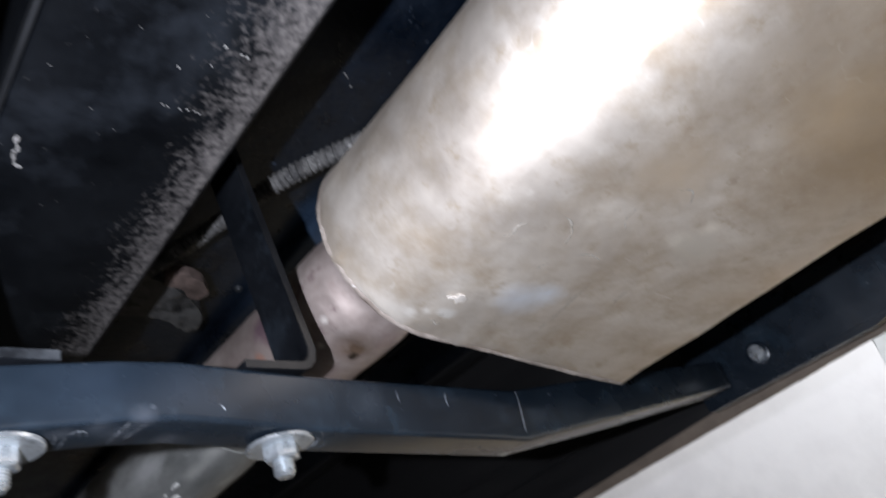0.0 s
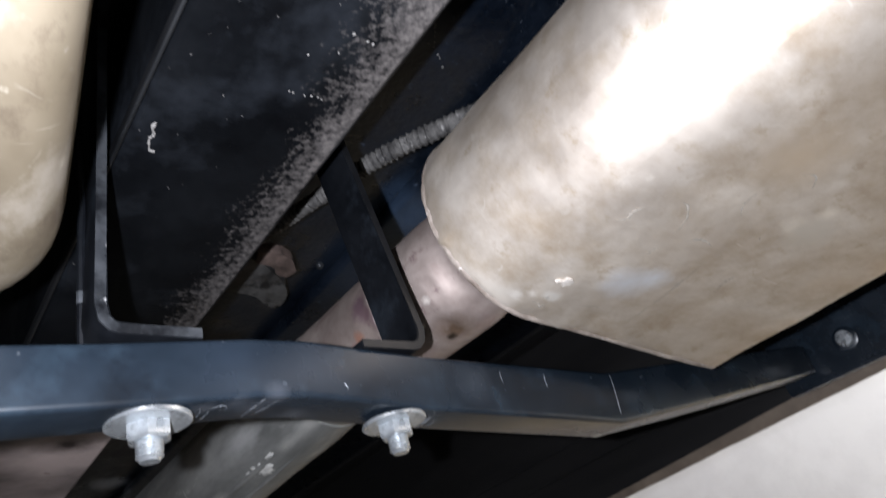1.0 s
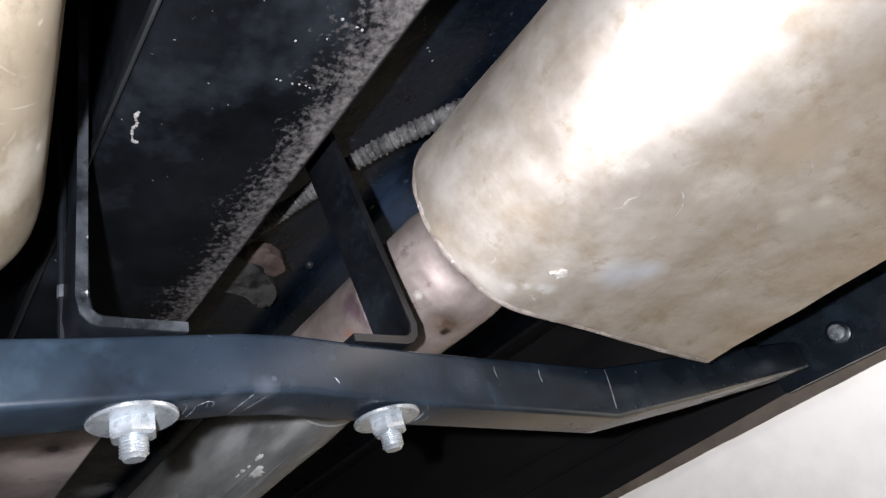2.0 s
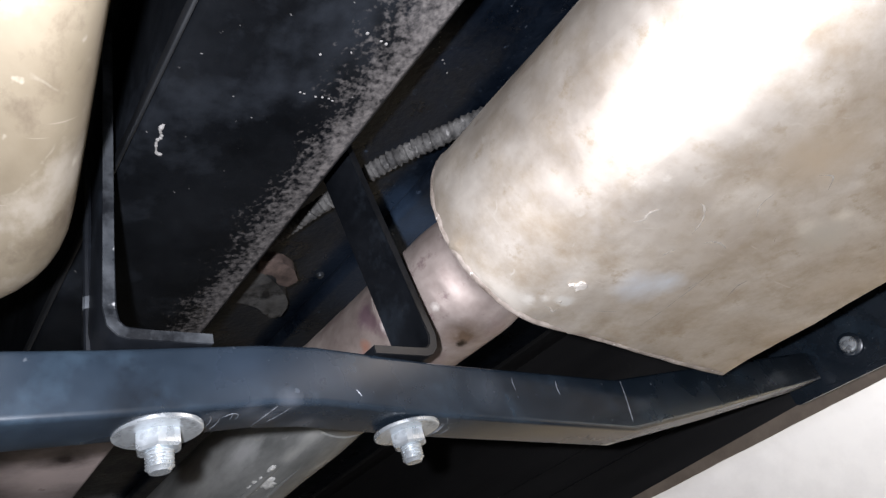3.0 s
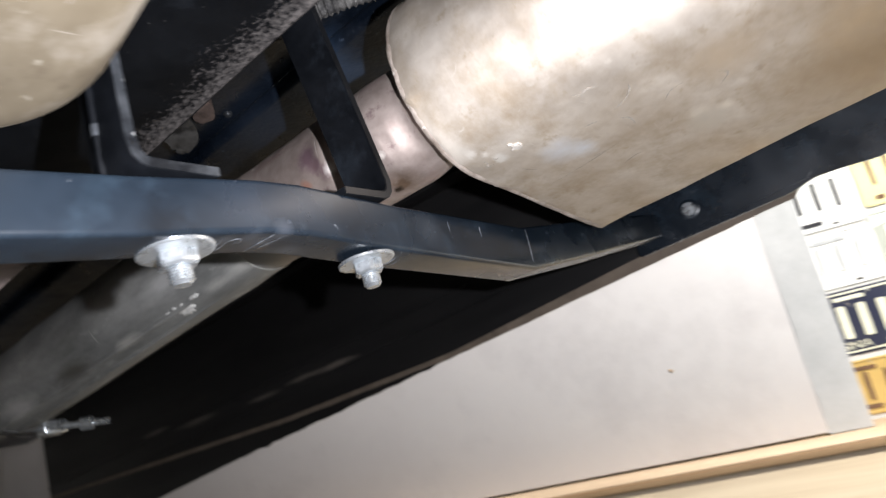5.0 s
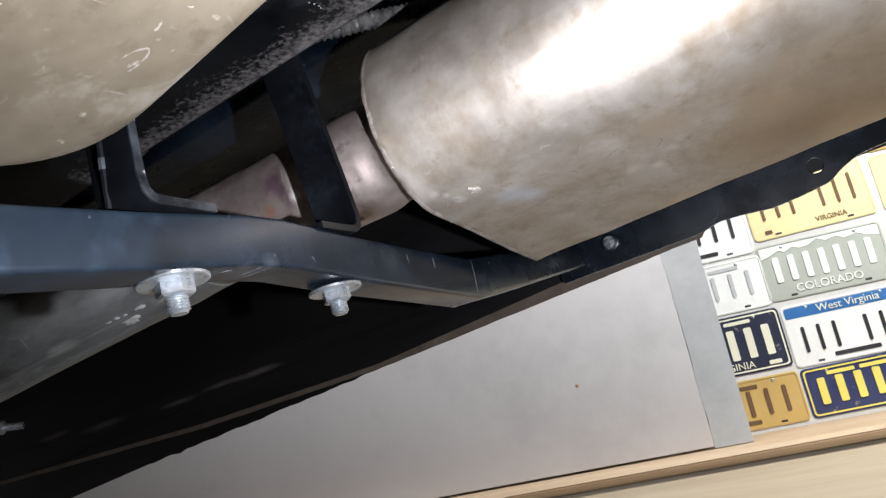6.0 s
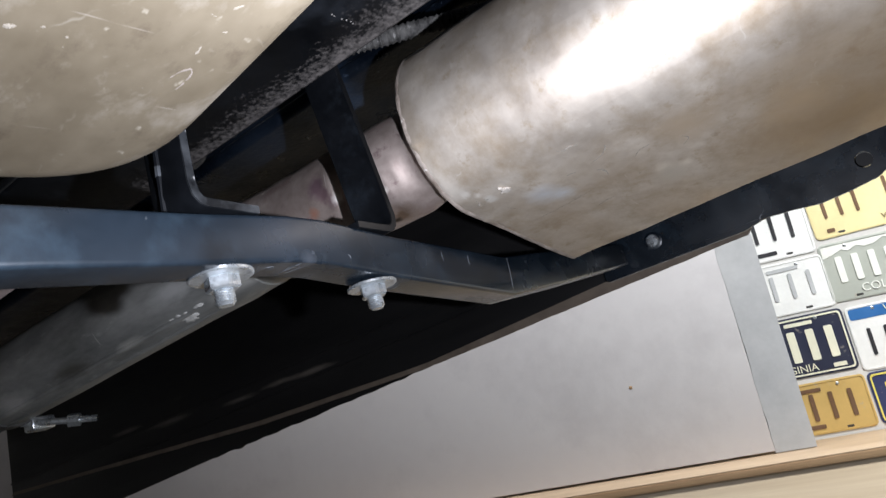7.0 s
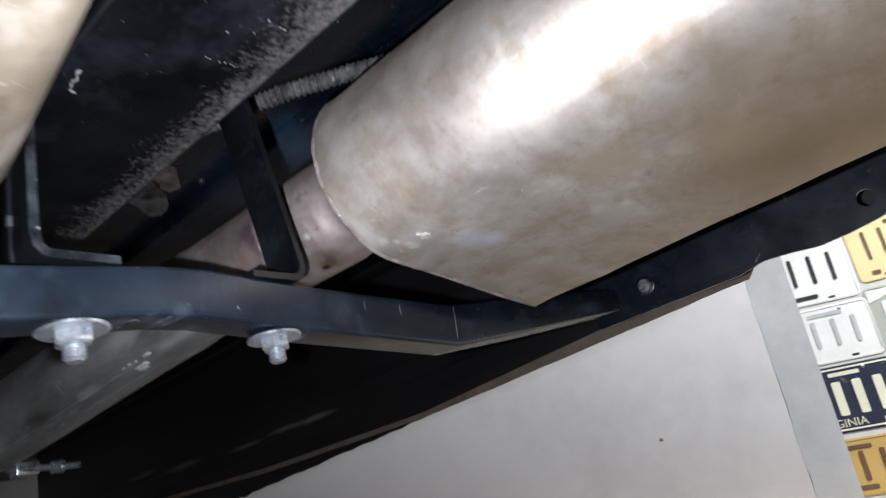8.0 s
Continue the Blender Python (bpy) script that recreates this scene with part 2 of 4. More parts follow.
# pale dashes are both rubbed paint and the painted highlight of a rounded edge
EDGE_WORN_GLOSS = surface("chipped_glossy_edge", (0.0022, 0.0025, 0.003), (0.006, 0.0066, 0.0078), 24, 0.45, 0.0, 0.1, 6, 0.5, 0.2, patches=(0.075, 0.077, 0.080), patch_scale=34, patch_cut=0.60, patch_soft=0.1, stretch=(0.35, 1, 1))
WEB = surface("scuffed_black_web", (0.008, 0.008, 0.0085), (0.019, 0.018, 0.018), 9, 0.5, 0.0, 0.1, 7, 0.5, 0.25,
              patches=(0.03, 0.027, 0.024), patch_scale=30, patch_cut=0.62, stretch=(0.14, 1, 1.4),
              marks=((-645, 300, 41, 6, (0.15, 0.128, 0.11), 1.3), (-730, 300, 43, 5, (0.13, 0.112, 0.096), 1.4), (-850, 300, 39, 5, (0.12, 0.104, 0.09), 1.4),
                     (-1080, 300, 48, 7, (0.11, 0.096, 0.084), 1.4), (-1240, 300, 62, 6, (0.11, 0.096, 0.084), 1.4)), shine=0.3)
PAN = surface("blue_black_underbody_sheen", (0.0018, 0.0032, 0.0060), (0.0045, 0.0078, 0.0140), 24, 0.36, 0.0, 0.6, 8, 0.52, 0.2,
              spots=(0.050, 0.060, 0.076), spot_scale=300, spot_cut=0.70, patches=(0.0085, 0.0120, 0.0180), patch_scale=13, patch_cut=0.55, patch_soft=0.2, height=0.002, shine=0.4,
              mottle=((0.040, 0.055, 0.080), 110, 0.63, 0.06),
              # bluer marks put the lit sheen of the blue-black paint into its colour
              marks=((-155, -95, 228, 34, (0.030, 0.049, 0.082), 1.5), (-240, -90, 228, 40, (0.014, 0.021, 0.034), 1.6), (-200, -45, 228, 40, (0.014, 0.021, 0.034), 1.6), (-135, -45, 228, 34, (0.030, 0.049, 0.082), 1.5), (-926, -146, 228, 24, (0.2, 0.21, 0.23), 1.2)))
LIP = surface("dusty_brown_flange", (0.13, 0.10, 0.075), (0.22, 0.175, 0.135), 20, 0.8, 0.0, 0.1)
ZINC = surface("bright_zinc_plate", (0.42, 0.45, 0.47), (0.70, 0.735, 0.76), 110, 0.30, 0.85, 0.08, 5, 0.5, 0.3, patches=(0.27, 0.285, 0.295), patch_scale=120, patch_cut=0.58, patch_soft=0.15)
RUST = surface("rusty_iron", (0.035, 0.024, 0.02), (0.12, 0.084, 0.07), 110, 0.85, 0.1, 0.4, 5)
HOSE = surface("dusty_grey_hose", (0.022, 0.021, 0.0205), (0.125, 0.120, 0.113), 75, 0.9, 0.0, 0.5, 5, 0.50, 0.16,
               patches=(0.27, 0.262, 0.25), patch_scale=120, patch_cut=0.60, patch_soft=0.1, spots=(0.008, 0.0078, 0.0076), spot_scale=190, spot_cut=0.66)
GREY_LUG = surface("grey_cast_lug", (0.022, 0.022, 0.022), (0.10, 0.098, 0.095), 55, 0.6, 0.2, 0.4, 5, patches=(0.010, 0.010, 0.010), patch_scale=45, patch_cut=0.54)
WHITE = surface("white_painted_sheet", (0.545, 0.52, 0.535), (0.615, 0.60, 0.605), 1.4, 0.55, 0.0, 0.02, 20, 0.5, 0.4, mottle=((0.47, 0.45, 0.462), 2.6, 0.5, 0.25))
WALL = surface("garage_wallboard", (0.55, 0.535, 0.51), (0.66, 0.645, 0.62), 4, 0.85, 0.0, 0.1, 20)
CONCRETE = surface("grey_concrete", (0.08, 0.08, 0.08), (0.16, 0.16, 0.157), 3, 0.8, 0.0, 0.2, 12)
SHADE_STRIP = surface("light_grey_shade_strip", (0.39, 0.395, 0.405), (0.50, 0.505, 0.515), 5, 0.55, 0.0, 0.05, 10)
PINE = surface("pale_pine_board", (0.62, 0.49, 0.34), (0.80, 0.68, 0.51), 5, 0.55, 0.0, 0.15, 7, 0.5, 0.25, stretch=(0.15, 1, 5))
PINE_TOP = surface("handled_pine_top", (0.34, 0.24, 0.155), (0.52, 0.40, 0.28), 7, 0.55, 0.0, 0.15, 7, 0.5, 0.25, stretch=(0.15, 4, 1))
PINE_EDGE = surface("brown_pine_edge", (0.24, 0.145, 0.075), (0.44, 0.295, 0.165), 8, 0.6, 0.0, 0.2, 7, 0.5, 0.25, stretch=(0.15, 1, 5))

# ---------------------------------------------------------------- mesh helpers
# the vehicle's own axes: x along it, y across it towards the plate wall, z up
ALONG = Vector((0.95148, -0.29729, 0.07937)).normalized()
UP = Vector((-0.06962, 0.04323, 0.99664)).normalized()
ACROSS = UP.cross(ALONG)
CAR = Matrix.Translation((0.0963, 0.7406, 1.3918)) @ Matrix((ALONG, ACROSS, UP)).transposed().to_4x4()


def thing(name, label, category, m=CAR, group="", kind=""):
    ob = new(name)
    ob.matrix_world = m
    return tagged(ob, label, category, group, kind)


def part(name, bm, material, parent, label="", smooth=True):
    bmesh.ops.recalc_face_normals(bm, faces=bm.faces)
    for face in bm.faces:
        face.smooth = smooth
    mesh = bpy.data.meshes.new(name)
    bm.to_mesh(mesh)
    bm.free()
    mesh.materials.append(material)
    if smooth:
        mesh.set_sharp_from_angle(angle=radians(38))
    ob = new(name, mesh)
    ob.parent = parent
    return tagged(ob, label)


def mm(points):
    return [tuple(c / 1000 for c in p) for p in points]


def loft(sections, caps=True, bm=None):
    """A skin over sections, each a ring of the same number of points."""
    bm = bm or bmesh.new()
    rings = [[bm.verts.new(p) for p in s] for s in sections]
    n = len(rings[0])
    for a, b in zip(rings, rings[1:]):
        for i in range(n):
            j = (i + 1) % n
            bm.faces.new((a[i], a[j], b[j], b[i]))
    if caps:
        bm.faces.new(rings[0])
        bm.faces.new(rings[-1][::-1])
    return bm


def box(x0, x1, y0, y1, z0, z1, bevel=0.0, segments=2):
    """A box in millimetres with rounded edges."""
    made = bmesh.new()
    x0, x1, y0, y1, z0, z1 = (c / 1000 for c in (x0, x1, y0, y1, z0, z1))
    loft([[(x, y0, z0), (x, y1, z0), (x, y1, z1), (x, y0, z1)] for x in (x0, x1)], bm=made)
    if bevel:
        bmesh.ops.bevel(made, geom=made.edges[:], offset=bevel / 1000, segments=segments, affect="EDGES", profile=0.5)
    return made


def lathe(profile, segments=32, m=None):
    """A turned body: (radius, height) in millimetres round z, closed at both ends."""
    rings = [[(r * math.cos(2 * math.pi * i / segments) / 1000, r * math.sin(2 * math.pi * i / segments) / 1000, z / 1000)
              for i in range(segments)] for r, z in profile]
    bm = loft(rings)
    if m:
        bm.transform(m)
    return bm


def outline(points, radius, steps=5):
    """A polygon's corners rounded; in 2D."""
    made = []
    n = len(points)
    for i, p in enumerate(points):
        p, a, b = Vector(p), Vector(points[i - 1]), Vector(points[(i + 1) % n])
        r = radius[i] if isinstance(radius, (list, tuple)) else radius
        r = min(r, (a - p).length * 0.48, (b - p).length * 0.48)
        start, end = p + (a - p).normalized() * r, p + (b - p).normalized() * r
        for s in range(steps + 1):
            t = s / steps
            made.append(tuple((1 - t) ** 2 * start + 2 * t * (1 - t) * p + t * t * end))
    return made


def slab(points, axis, low, high, bevel=0.0):
    """A flat plate: a 2D outline in millimetres, drawn out along an axis."""
    def at(p, c):
        q = list(p)
        q.insert(axis, c)
        return tuple(v / 1000 for v in q)
    bm = loft([[at(p, low) for p in points], [at(p, high) for p in points]])
    if bevel:
        edges = [e for e in bm.edges if all(len(f.verts) > 4 for f in e.link_faces[:1]) or any(len(f.verts) > 4 for f in e.link_faces)]
        bmesh.ops.bevel(bm, geom=edges, offset=bevel / 1000, segments=2, affect="EDGES", profile=0.5)
    return bm


def sweep(path, radius, segments=16):
    """A round body along a path in metres; radius may change from point to point."""
    path = [Vector(p) for p in path]
    rings, side = [], None
    for i, p in enumerate(path):
        way = (path[min(i + 1, len(path) - 1)] - path[max(i - 1, 0)]).normalized()
        side = side or way.orthogonal().normalized()
        side = (side - side.dot(way) * way).normalized()
        other = way.cross(side)
        r = radius[i] if isinstance(radius, (list, tuple)) else radius
        rings.append([tuple(p + r * (math.cos(2 * math.pi * k / segments) * side + math.sin(2 * math.pi * k / segments) * other))
                      for k in range(segments)])
    return loft(rings)


def smooth_path(points, steps=8):
    """A curve through points (Catmull-Rom)."""
    pts = [Vector(p) for p in points]
    pts = [2 * pts[0] - pts[1]] + pts + [2 * pts[-1] - pts[-2]]
    made = []
    for a, b, c, d in zip(pts, pts[1:], pts[2:], pts[3:]):
        for s in range(steps):
            t = s / steps
            made.append(0.5 * ((2 * b) + (c - a) * t + (2 * a - 5 * b + 4 * c - d) * t * t + (3 * b - a - 3 * c + d) * t ** 3))
    return made + [pts[-2]]


# ---------------------------------------------------------------- the garage round it
# the wall with the plates runs along the vehicle
WALL_PLACE = Matrix.Translation((0.658, 1.993, 1.197)) @ pose(0, 0, 0, 0, 0, -1.3) @ Matrix.Translation((-0.6, -1.87, -1.2))
def room_piece(name, x0, x1, y0, y1, z0, z1, material, label):
    bm = box(1000 * x0, 1000 * x1, 1000 * y0, 1000 * y1, 1000 * z0, 1000 * z1)
    mesh = bpy.data.meshes.new(name)
    bmesh.ops.recalc_face_normals(bm, faces=bm.faces)
    bm.to_mesh(mesh)
    bm.free()
    mesh.materials.append(material)
    ob = new(name, mesh)
    ob.matrix_world = WALL_PLACE
    return tagged(ob, label, name.split("_")[0], kind="structure")


room_piece("floor", -4, 4, -4, 2.05, -0.1, 0, CONCRETE, "grey concrete garage floor")
room_piece("wall_north", -4, 4, 1.88, 2.05, 0, 2.7, WALL, "cream wallboard covered with old number plates")
room_piece("wall_south", -4, 4, -4.15, -4, 0, 2.7, WALL, "plain cream wallboard wall")
room_piece("wall_east", 4, 4.15, -4, 2.05, 0, 2.7, WALL, "plain cream wallboard wall")
room_piece("wall_west", -4.15, -4, -4, 2.05, 0, 2.7, WALL, "plain cream wallboard wall")
room_piece("ceiling", -4, 4, -4, 2.05, 2.7, 2.8, WALL, "plain cream garage ceiling")

ledge = thing("wall_ledge", "pine plank ledge with a brown front edge below the plates", "ledge", WALL_PLACE)
part("plank", box(-2400, 2400, 1684, 1878, 953, 970.5, 2.5), PINE_EDGE, ledge)
part("top_skin", box(-2398, 2398, 1686, 1876, 971, 974, 1), PINE_TOP, ledge)
wainscot = thing("wainscot_board", "pale pine boarding under the ledge", "boarding", WALL_PLACE)
part("board", box(-2400, 2400, 1690, 1876, 300, 951, 4), PINE, wainscot)

sheet = thing("white_panel", "large white painted sheet standing on the pine ledge", "panel", WALL_PLACE)
part("face", box(-2300, 316, 1790, 1802, 980, 1900, 2), WHITE, sheet)
part("screw_head", lathe([(4.5, 0), (4.5, 1.2), (3.0, 2.4), (0.5, 2.7)], 14, pose(0.026, 1.7905, 1.191, 90)), PINE_EDGE, sheet, "small brown screw head")
# the darker band at the panel's edge: shade made as a grey strip
wavy = [(317 + 5 * noise.noise((0.3, 0.0, 0.008 * z)) + 2 * noise.noise((5.0, 0.0, 0.03 * z)), z) for z in range(976, 1900, 12)]
part("edge_trim", slab(wavy + [(407, 1900), (407, 976)], 1, 1789.6, 1808), SHADE_STRIP, sheet, "light grey strip with an uneven border, standing for shade at the panel's edge")


# ---------------------------------------------------------------- number plates on the wall
def paint(name, colour, rough=0.45, wear=(0.4, 0.36, 0.3), cut=0.62):
    return surface(name, tuple(0.85 * c for c in colour), colour, 12, rough, 0.0, 0.05, 8, 0.5, 0.3, patches=wear, patch_scale=30, patch_cut=cut)


PAINTS = {
    "white": paint("white_plate_paint", (0.87, 0.87, 0.85), cut=0.72),
    "navy": paint("navy_plate_paint", (0.022, 0.026, 0.055)),
    "ochre": paint("ochre_plate_paint", (0.60, 0.41, 0.14)),
    "straw": paint("straw_plate_paint", (0.80, 0.69, 0.37), cut=0.66),
    "sage": paint("grey_green_plate_paint", (0.44, 0.46, 0.41)),
    "cream": paint("cream_character_paint", (0.85, 0.83, 0.66), cut=0.75),
    "yellow": paint("yellow_character_paint", (0.85, 0.72, 0.16), cut=0.75),
    "black": paint("black_character_paint", (0.03, 0.03, 0.035), cut=0.8),
    "brown": paint("brown_character_paint", (0.16, 0.09, 0.05), cut=0.8),
    "pale": paint("pale_green_character_paint", (0.85, 0.86, 0.80), cut=0.8),
    "blue": paint("blue_band_paint", (0.04, 0.16, 0.42), cut=0.8),
    "royal": paint("royal_blue_plate_paint", (0.035, 0.045, 0.13)),
    "silver": paint("silvery_character_paint", (0.52, 0.53, 0.54), cut=0.75),
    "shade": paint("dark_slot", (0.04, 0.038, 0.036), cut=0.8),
}


def number_plate(x, z, back, mark, count, label, width=302, height=150, big=62, foot=42, fill=0.46, skip=(), border="", band="", top=(), base=(), lean=0.0):
    """An embossed plate: rolled rim, plain upright bars for its characters, bars for its small print, four slots."""
    ob = thing("number_plate", label, "number plate", WALL_PLACE @ pose(x, 1.8795, z, 0, lean, 0), "plates on the wall")

    def flat(x0, x1, z0, z1, radius, deep, high=-1.02):
        return slab(outline([(x0, z0), (x1, z0), (x1, z1), (x0, z1)], radius, 3), 1, deep, high)

    rim, inner = (outline([(d, d), (width - d, d), (width - d, height - d), (d, height - d)], 14 - d, 5) for d in (0, 4.5))
    bm = loft([mm([(p[0], y, p[1]) for p in ring]) for ring, y in ((rim, 0), (rim, -1.6), (inner, -2.4), (inner, -1.0))])
    # a sheet that has been bent and straightened
    for v in bm.verts:
        v.co.y += 0.0006 * noise.noise((v.co.x * 14 + 7 * x, 0, v.co.z * 14 + 5 * z))
    part("sheet", bm, PAINTS[back], ob)
    if border:
        ring = [outline([(d, d), (width - d, d), (width - d, height - d), (d, height - d)], 13 - 0.5 * d, 4) for d in (5, 9)]
        part("border", loft([mm([(p[0], y, p[1]) for p in r]) for r, y in ((ring[0], -1.9), (ring[0], -2.8), (ring[1], -2.8), (ring[1], -1.9))], caps=False), PAINTS[border], ob)
    step = (width - 40) / count
    for i in range(count):
        if i in skip:
            continue
        left = 20 + i * step + step * (0.5 - fill / 2)
        part("character_bar", flat(left, left + step * fill, foot, foot + big, 4, -3.0), PAINTS[mark], ob)
    for (x0, x1), low, tall in [(b, height - 24, 9) for b in top] + [(b, 13, 10) for b in base]:
        part("lettering_bar", flat(width * x0, width * x1, low, low + tall, 2.5, -2.4), PAINTS[mark], ob)
    if band:
        part("colour_band", flat(7, width - 7, height - 34, height - 7, 6, -1.9), PAINTS[band], ob)
    for px in (62, width - 62):
        part("screw", lathe([(4.0, 0), (4.0, 1.2), (2.4, 2.2), (0.4, 2.4)], 12, pose(px / 1000, -0.001, (height - 12) / 1000, 90)), ZINC, ob)
        part("slot", flat(px - 8, px + 8, 6.5, 12, 2.4, -1.25), PAINTS["shade"], ob, "dark fixing slot")
    return ob


def lettering(text, x, z, tall, material, parent, lift=-2.2):
    """Raised lettering on a plate, its middle at x and its foot at z (millimetres)."""
    curve = bpy.data.curves.new("lettering", "FONT")
    curve.body, curve.size, curve.align_x, curve.extrude = text, tall / 700, "CENTER", 0.0005
    made = bpy.data.objects.new("lettering", curve)
    scene.collection.objects.link(made)
    bpy.context.view_layer.update()
    bm = bmesh.new()
    bm.from_mesh(bpy.data.meshes.new_from_object(made.evaluated_get(bpy.context.evaluated_depsgraph_get())))
    bpy.data.objects.remove(made)
    bm.transform(pose(x / 1000, lift / 1000, z / 1000, 90))
    return part("lettering", bm, material, parent, smooth=False)


number_plate(0.256, 1.429, "white", "black", 6, "white number plate with thin black characters, screwed to wallboard", big=70, foot=48, fill=0.2, base=((0.3, 0.7),), lean=0.6)
number_plate(0.262, 1.284, "white", "silver", 6, "faded white number plate with silvery outlined characters", height=134, big=64, foot=38, fill=0.22, top=((0.2, 0.45), (0.55, 0.8)))
navy = number_plate(0.266, 1.124, "navy", "cream", 6, "navy number plate with cream embossed characters and border", height=152, big=78, foot=38, fill=0.44, border="cream", top=((0.2, 0.5), (0.54, 0.76)), base=((0.82, 0.92),))
lettering("VIRGINIA", 160, 13, 18, PAINTS["cream"], navy)
number_plate(0.268, 0.984, "ochre", "brown", 6, "ochre number plate with thin brown characters, just above the ledge", height=126, big=66, foot=32, fill=0.24, top=((0.34, 0.66),), base=((0.4, 0.62),))
straw = number_plate(0.565, 1.449, "straw", "brown", 7, "straw yellow number plate with thin brown characters", lean=-0.8, big=70, foot=50, fill=0.2, skip=(3,), top=((0.3, 0.62),), base=((0.1, 0.16),))
lettering("VIRGINIA", 196, 16, 13, PAINTS["brown"], straw)
sage = number_plate(0.558, 1.288, "sage", "pale", 7, "grey-green number plate with pale embossed characters and a mountain ridge", height=148, big=66, foot=46, fill=0.42, lean=0.5)
lettering("COLORADO", 151, 15, 20, PAINTS["pale"], sage)
ridge = [(6, 112), (30, 118), (52, 128), (66, 121), (88, 131), (104, 124), (126, 126), (150, 138), (170, 128), (196, 134), (214, 124), (244, 130), (268, 119), (296, 114)]
part("ridge", slab(ridge + [(296, 141), (6, 141)], 1, -1.9, -1.02), PAINTS["pale"], sage, "pale sky above the embossed ridge")
west = number_plate(0.573, 1.113, "white", "black", 7, "white number plate with a blue band and thin black characters", height=158, big=66, foot=34, fill=0.22, skip=(3,), band="blue", base=((0.32, 0.68),))
lettering("West Virginia", 160, 130, 19, PAINTS["cream"], west, -2.8)
number_plate(0.576, 0.984, "royal", "yellow", 6, "dark blue number plate with yellow embossed characters and border", height=124, big=66, foot=30, fill=0.42, border="yellow", top=((0.2, 0.42), (0.46, 0.8)), lean=-0.5)
number_plate(0.567, 1.604, "straw", "brown", 6, "pale straw number plate with worn brown characters", fill=0.24, top=((0.3, 0.7),))
for z, back, mark, label in ((1.608, "ochre", "brown", "ochre number plate with brown characters"), (1.452, "straw", "brown", "straw number plate beside the yellow one"),
                             (1.296, "ochre", "brown", "ochre number plate with worn characters"), (1.128, "white", "black", "white number plate with black characters"),
                             (0.984, "straw", "black", "straw number plate just above the ledge")):
    number_plate(0.885, z, back, mark, 6, label, height=146, fill=0.24, top=((0.3, 0.7),))

# ---------------------------------------------------------------- under the vehicle: body and rails
pan = thing("floor_pan", "glossy blue-black underside of the vehicle floor", "floor pan")
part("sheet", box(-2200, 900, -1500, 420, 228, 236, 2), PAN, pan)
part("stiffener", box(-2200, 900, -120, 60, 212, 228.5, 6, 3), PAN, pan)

rail = thing("frame_rail", "black box frame rail with caked road dust along one edge", "frame rail")
part("beam", box(-1800, 700, -376, -283, 104, 228, 5, 3), RAIL, rail)
part("edge_lip", box(-1800, 700, -377.5, -375.6, 102.5, 109, 0.8), EDGE_WORN_GLOSS, rail, "edge rubbed to grey in places, with its gloss painted in")

sill = thing("side_rail", "black pressed side rail with a dusty brown bottom flange", "side rail")
part("web", slab([(-1800, -112), (100, 22), (128, 26), (150, 34), (900, 40), (900, 233), (-1800, 233)], 1, 300, 304), WEB, sill)
part("top_flange", box(-1800, 900, 262, 303, 222, 231, 2), WEB, sill)
part("crease", slab([(-1800, -12), (-70, 50), (-70, 55), (-1800, -6)], 1, 296.5, 300.5, 1.2), WEB, sill)
part("crease", slab([(-1800, 40), (-330, 72), (-330, 76), (-1800, 45)], 1, 297.5, 300.5, 1.0), WEB, sill)
# the pinch flange along the bottom, its edge nicked and wavy
def flange_foot(x):
    if x > -400:
        return 1 + 0.0555 * x
    return -21.2 + (0.0 if x > -800 else 0.034 * (-800 - x))


def wave(x, size):
    return size * (2.0 * noise.noise((0.011 * x, 4.2, 0.0)) + noise.noise((0.05 * x, 1.2, 0.0)))


lip = [(x, flange_foot(x) + wave(x, 0.7)) for x in range(-1800, 112, 12)]
part("flange", slab(lip + [(128, 27), (100, 24)] + [(x, flange_foot(x) + 8 + 10 * max(0, (x + 400) / 500)) for x in range(88, -1801, -24)], 1, 296, 299.7), LIP, sill, "dusty brown pinch flange")
ragged = [(x, 1 + 0.0555 * x + wave(x, 1.6) - 4.0 * max(0, noise.noise((0.028 * x, 9.1, 0.0)))) for x in range(-1800, -379, 8)]
part("flap", slab(ragged + [(-372, -14), (-380, 6), (-1800, 20)], 1, 300.2, 303), WEB, sill, "torn black underseal hanging below the flange")

# ---------------------------------------------------------------- exhaust
muffler = thing("exhaust_muffler", "tan aluminised steel muffler with a crimped end seam", "muffler")
CAN = [(-2, -1), (-51, 5), (-103, 13), (-149, 20), (-180, 24), (-197, 30), (-211, 41), (-222, 56), (-228, 73), (-229, 90), (-225, 108), (-212, 131),
       (-186, 152), (-140, 166), (-90, 170), (-40, 162), (-10, 140), (2, 110), (4, 50)]


def can_ring(x, grow=0.0, lift=0.0):
    cy, cz = -112, 85
    pts = outline(CAN, [4] + [25] * (len(CAN) - 1), 3)
    ring = []
    for y, z in pts:
        d = Vector((y - cy, z - cz))
        d = d * (1 + grow / d.length)
        ring.append((x / 1000, (cy + d.x) / 1000, (cz + d.y + lift) / 1000))
    return ring


stations = [(0, -0.3), (0.8, 0.1), (2.4, 0.25), (5, 0.1), (8, 0.0), (12, 0.0)] + [(20 + 24 * i, 0.0) for i in range(28)]
shell = loft([can_ring(x, g, 0.03 * max(x, 0)) for x, g in stations], caps=False)
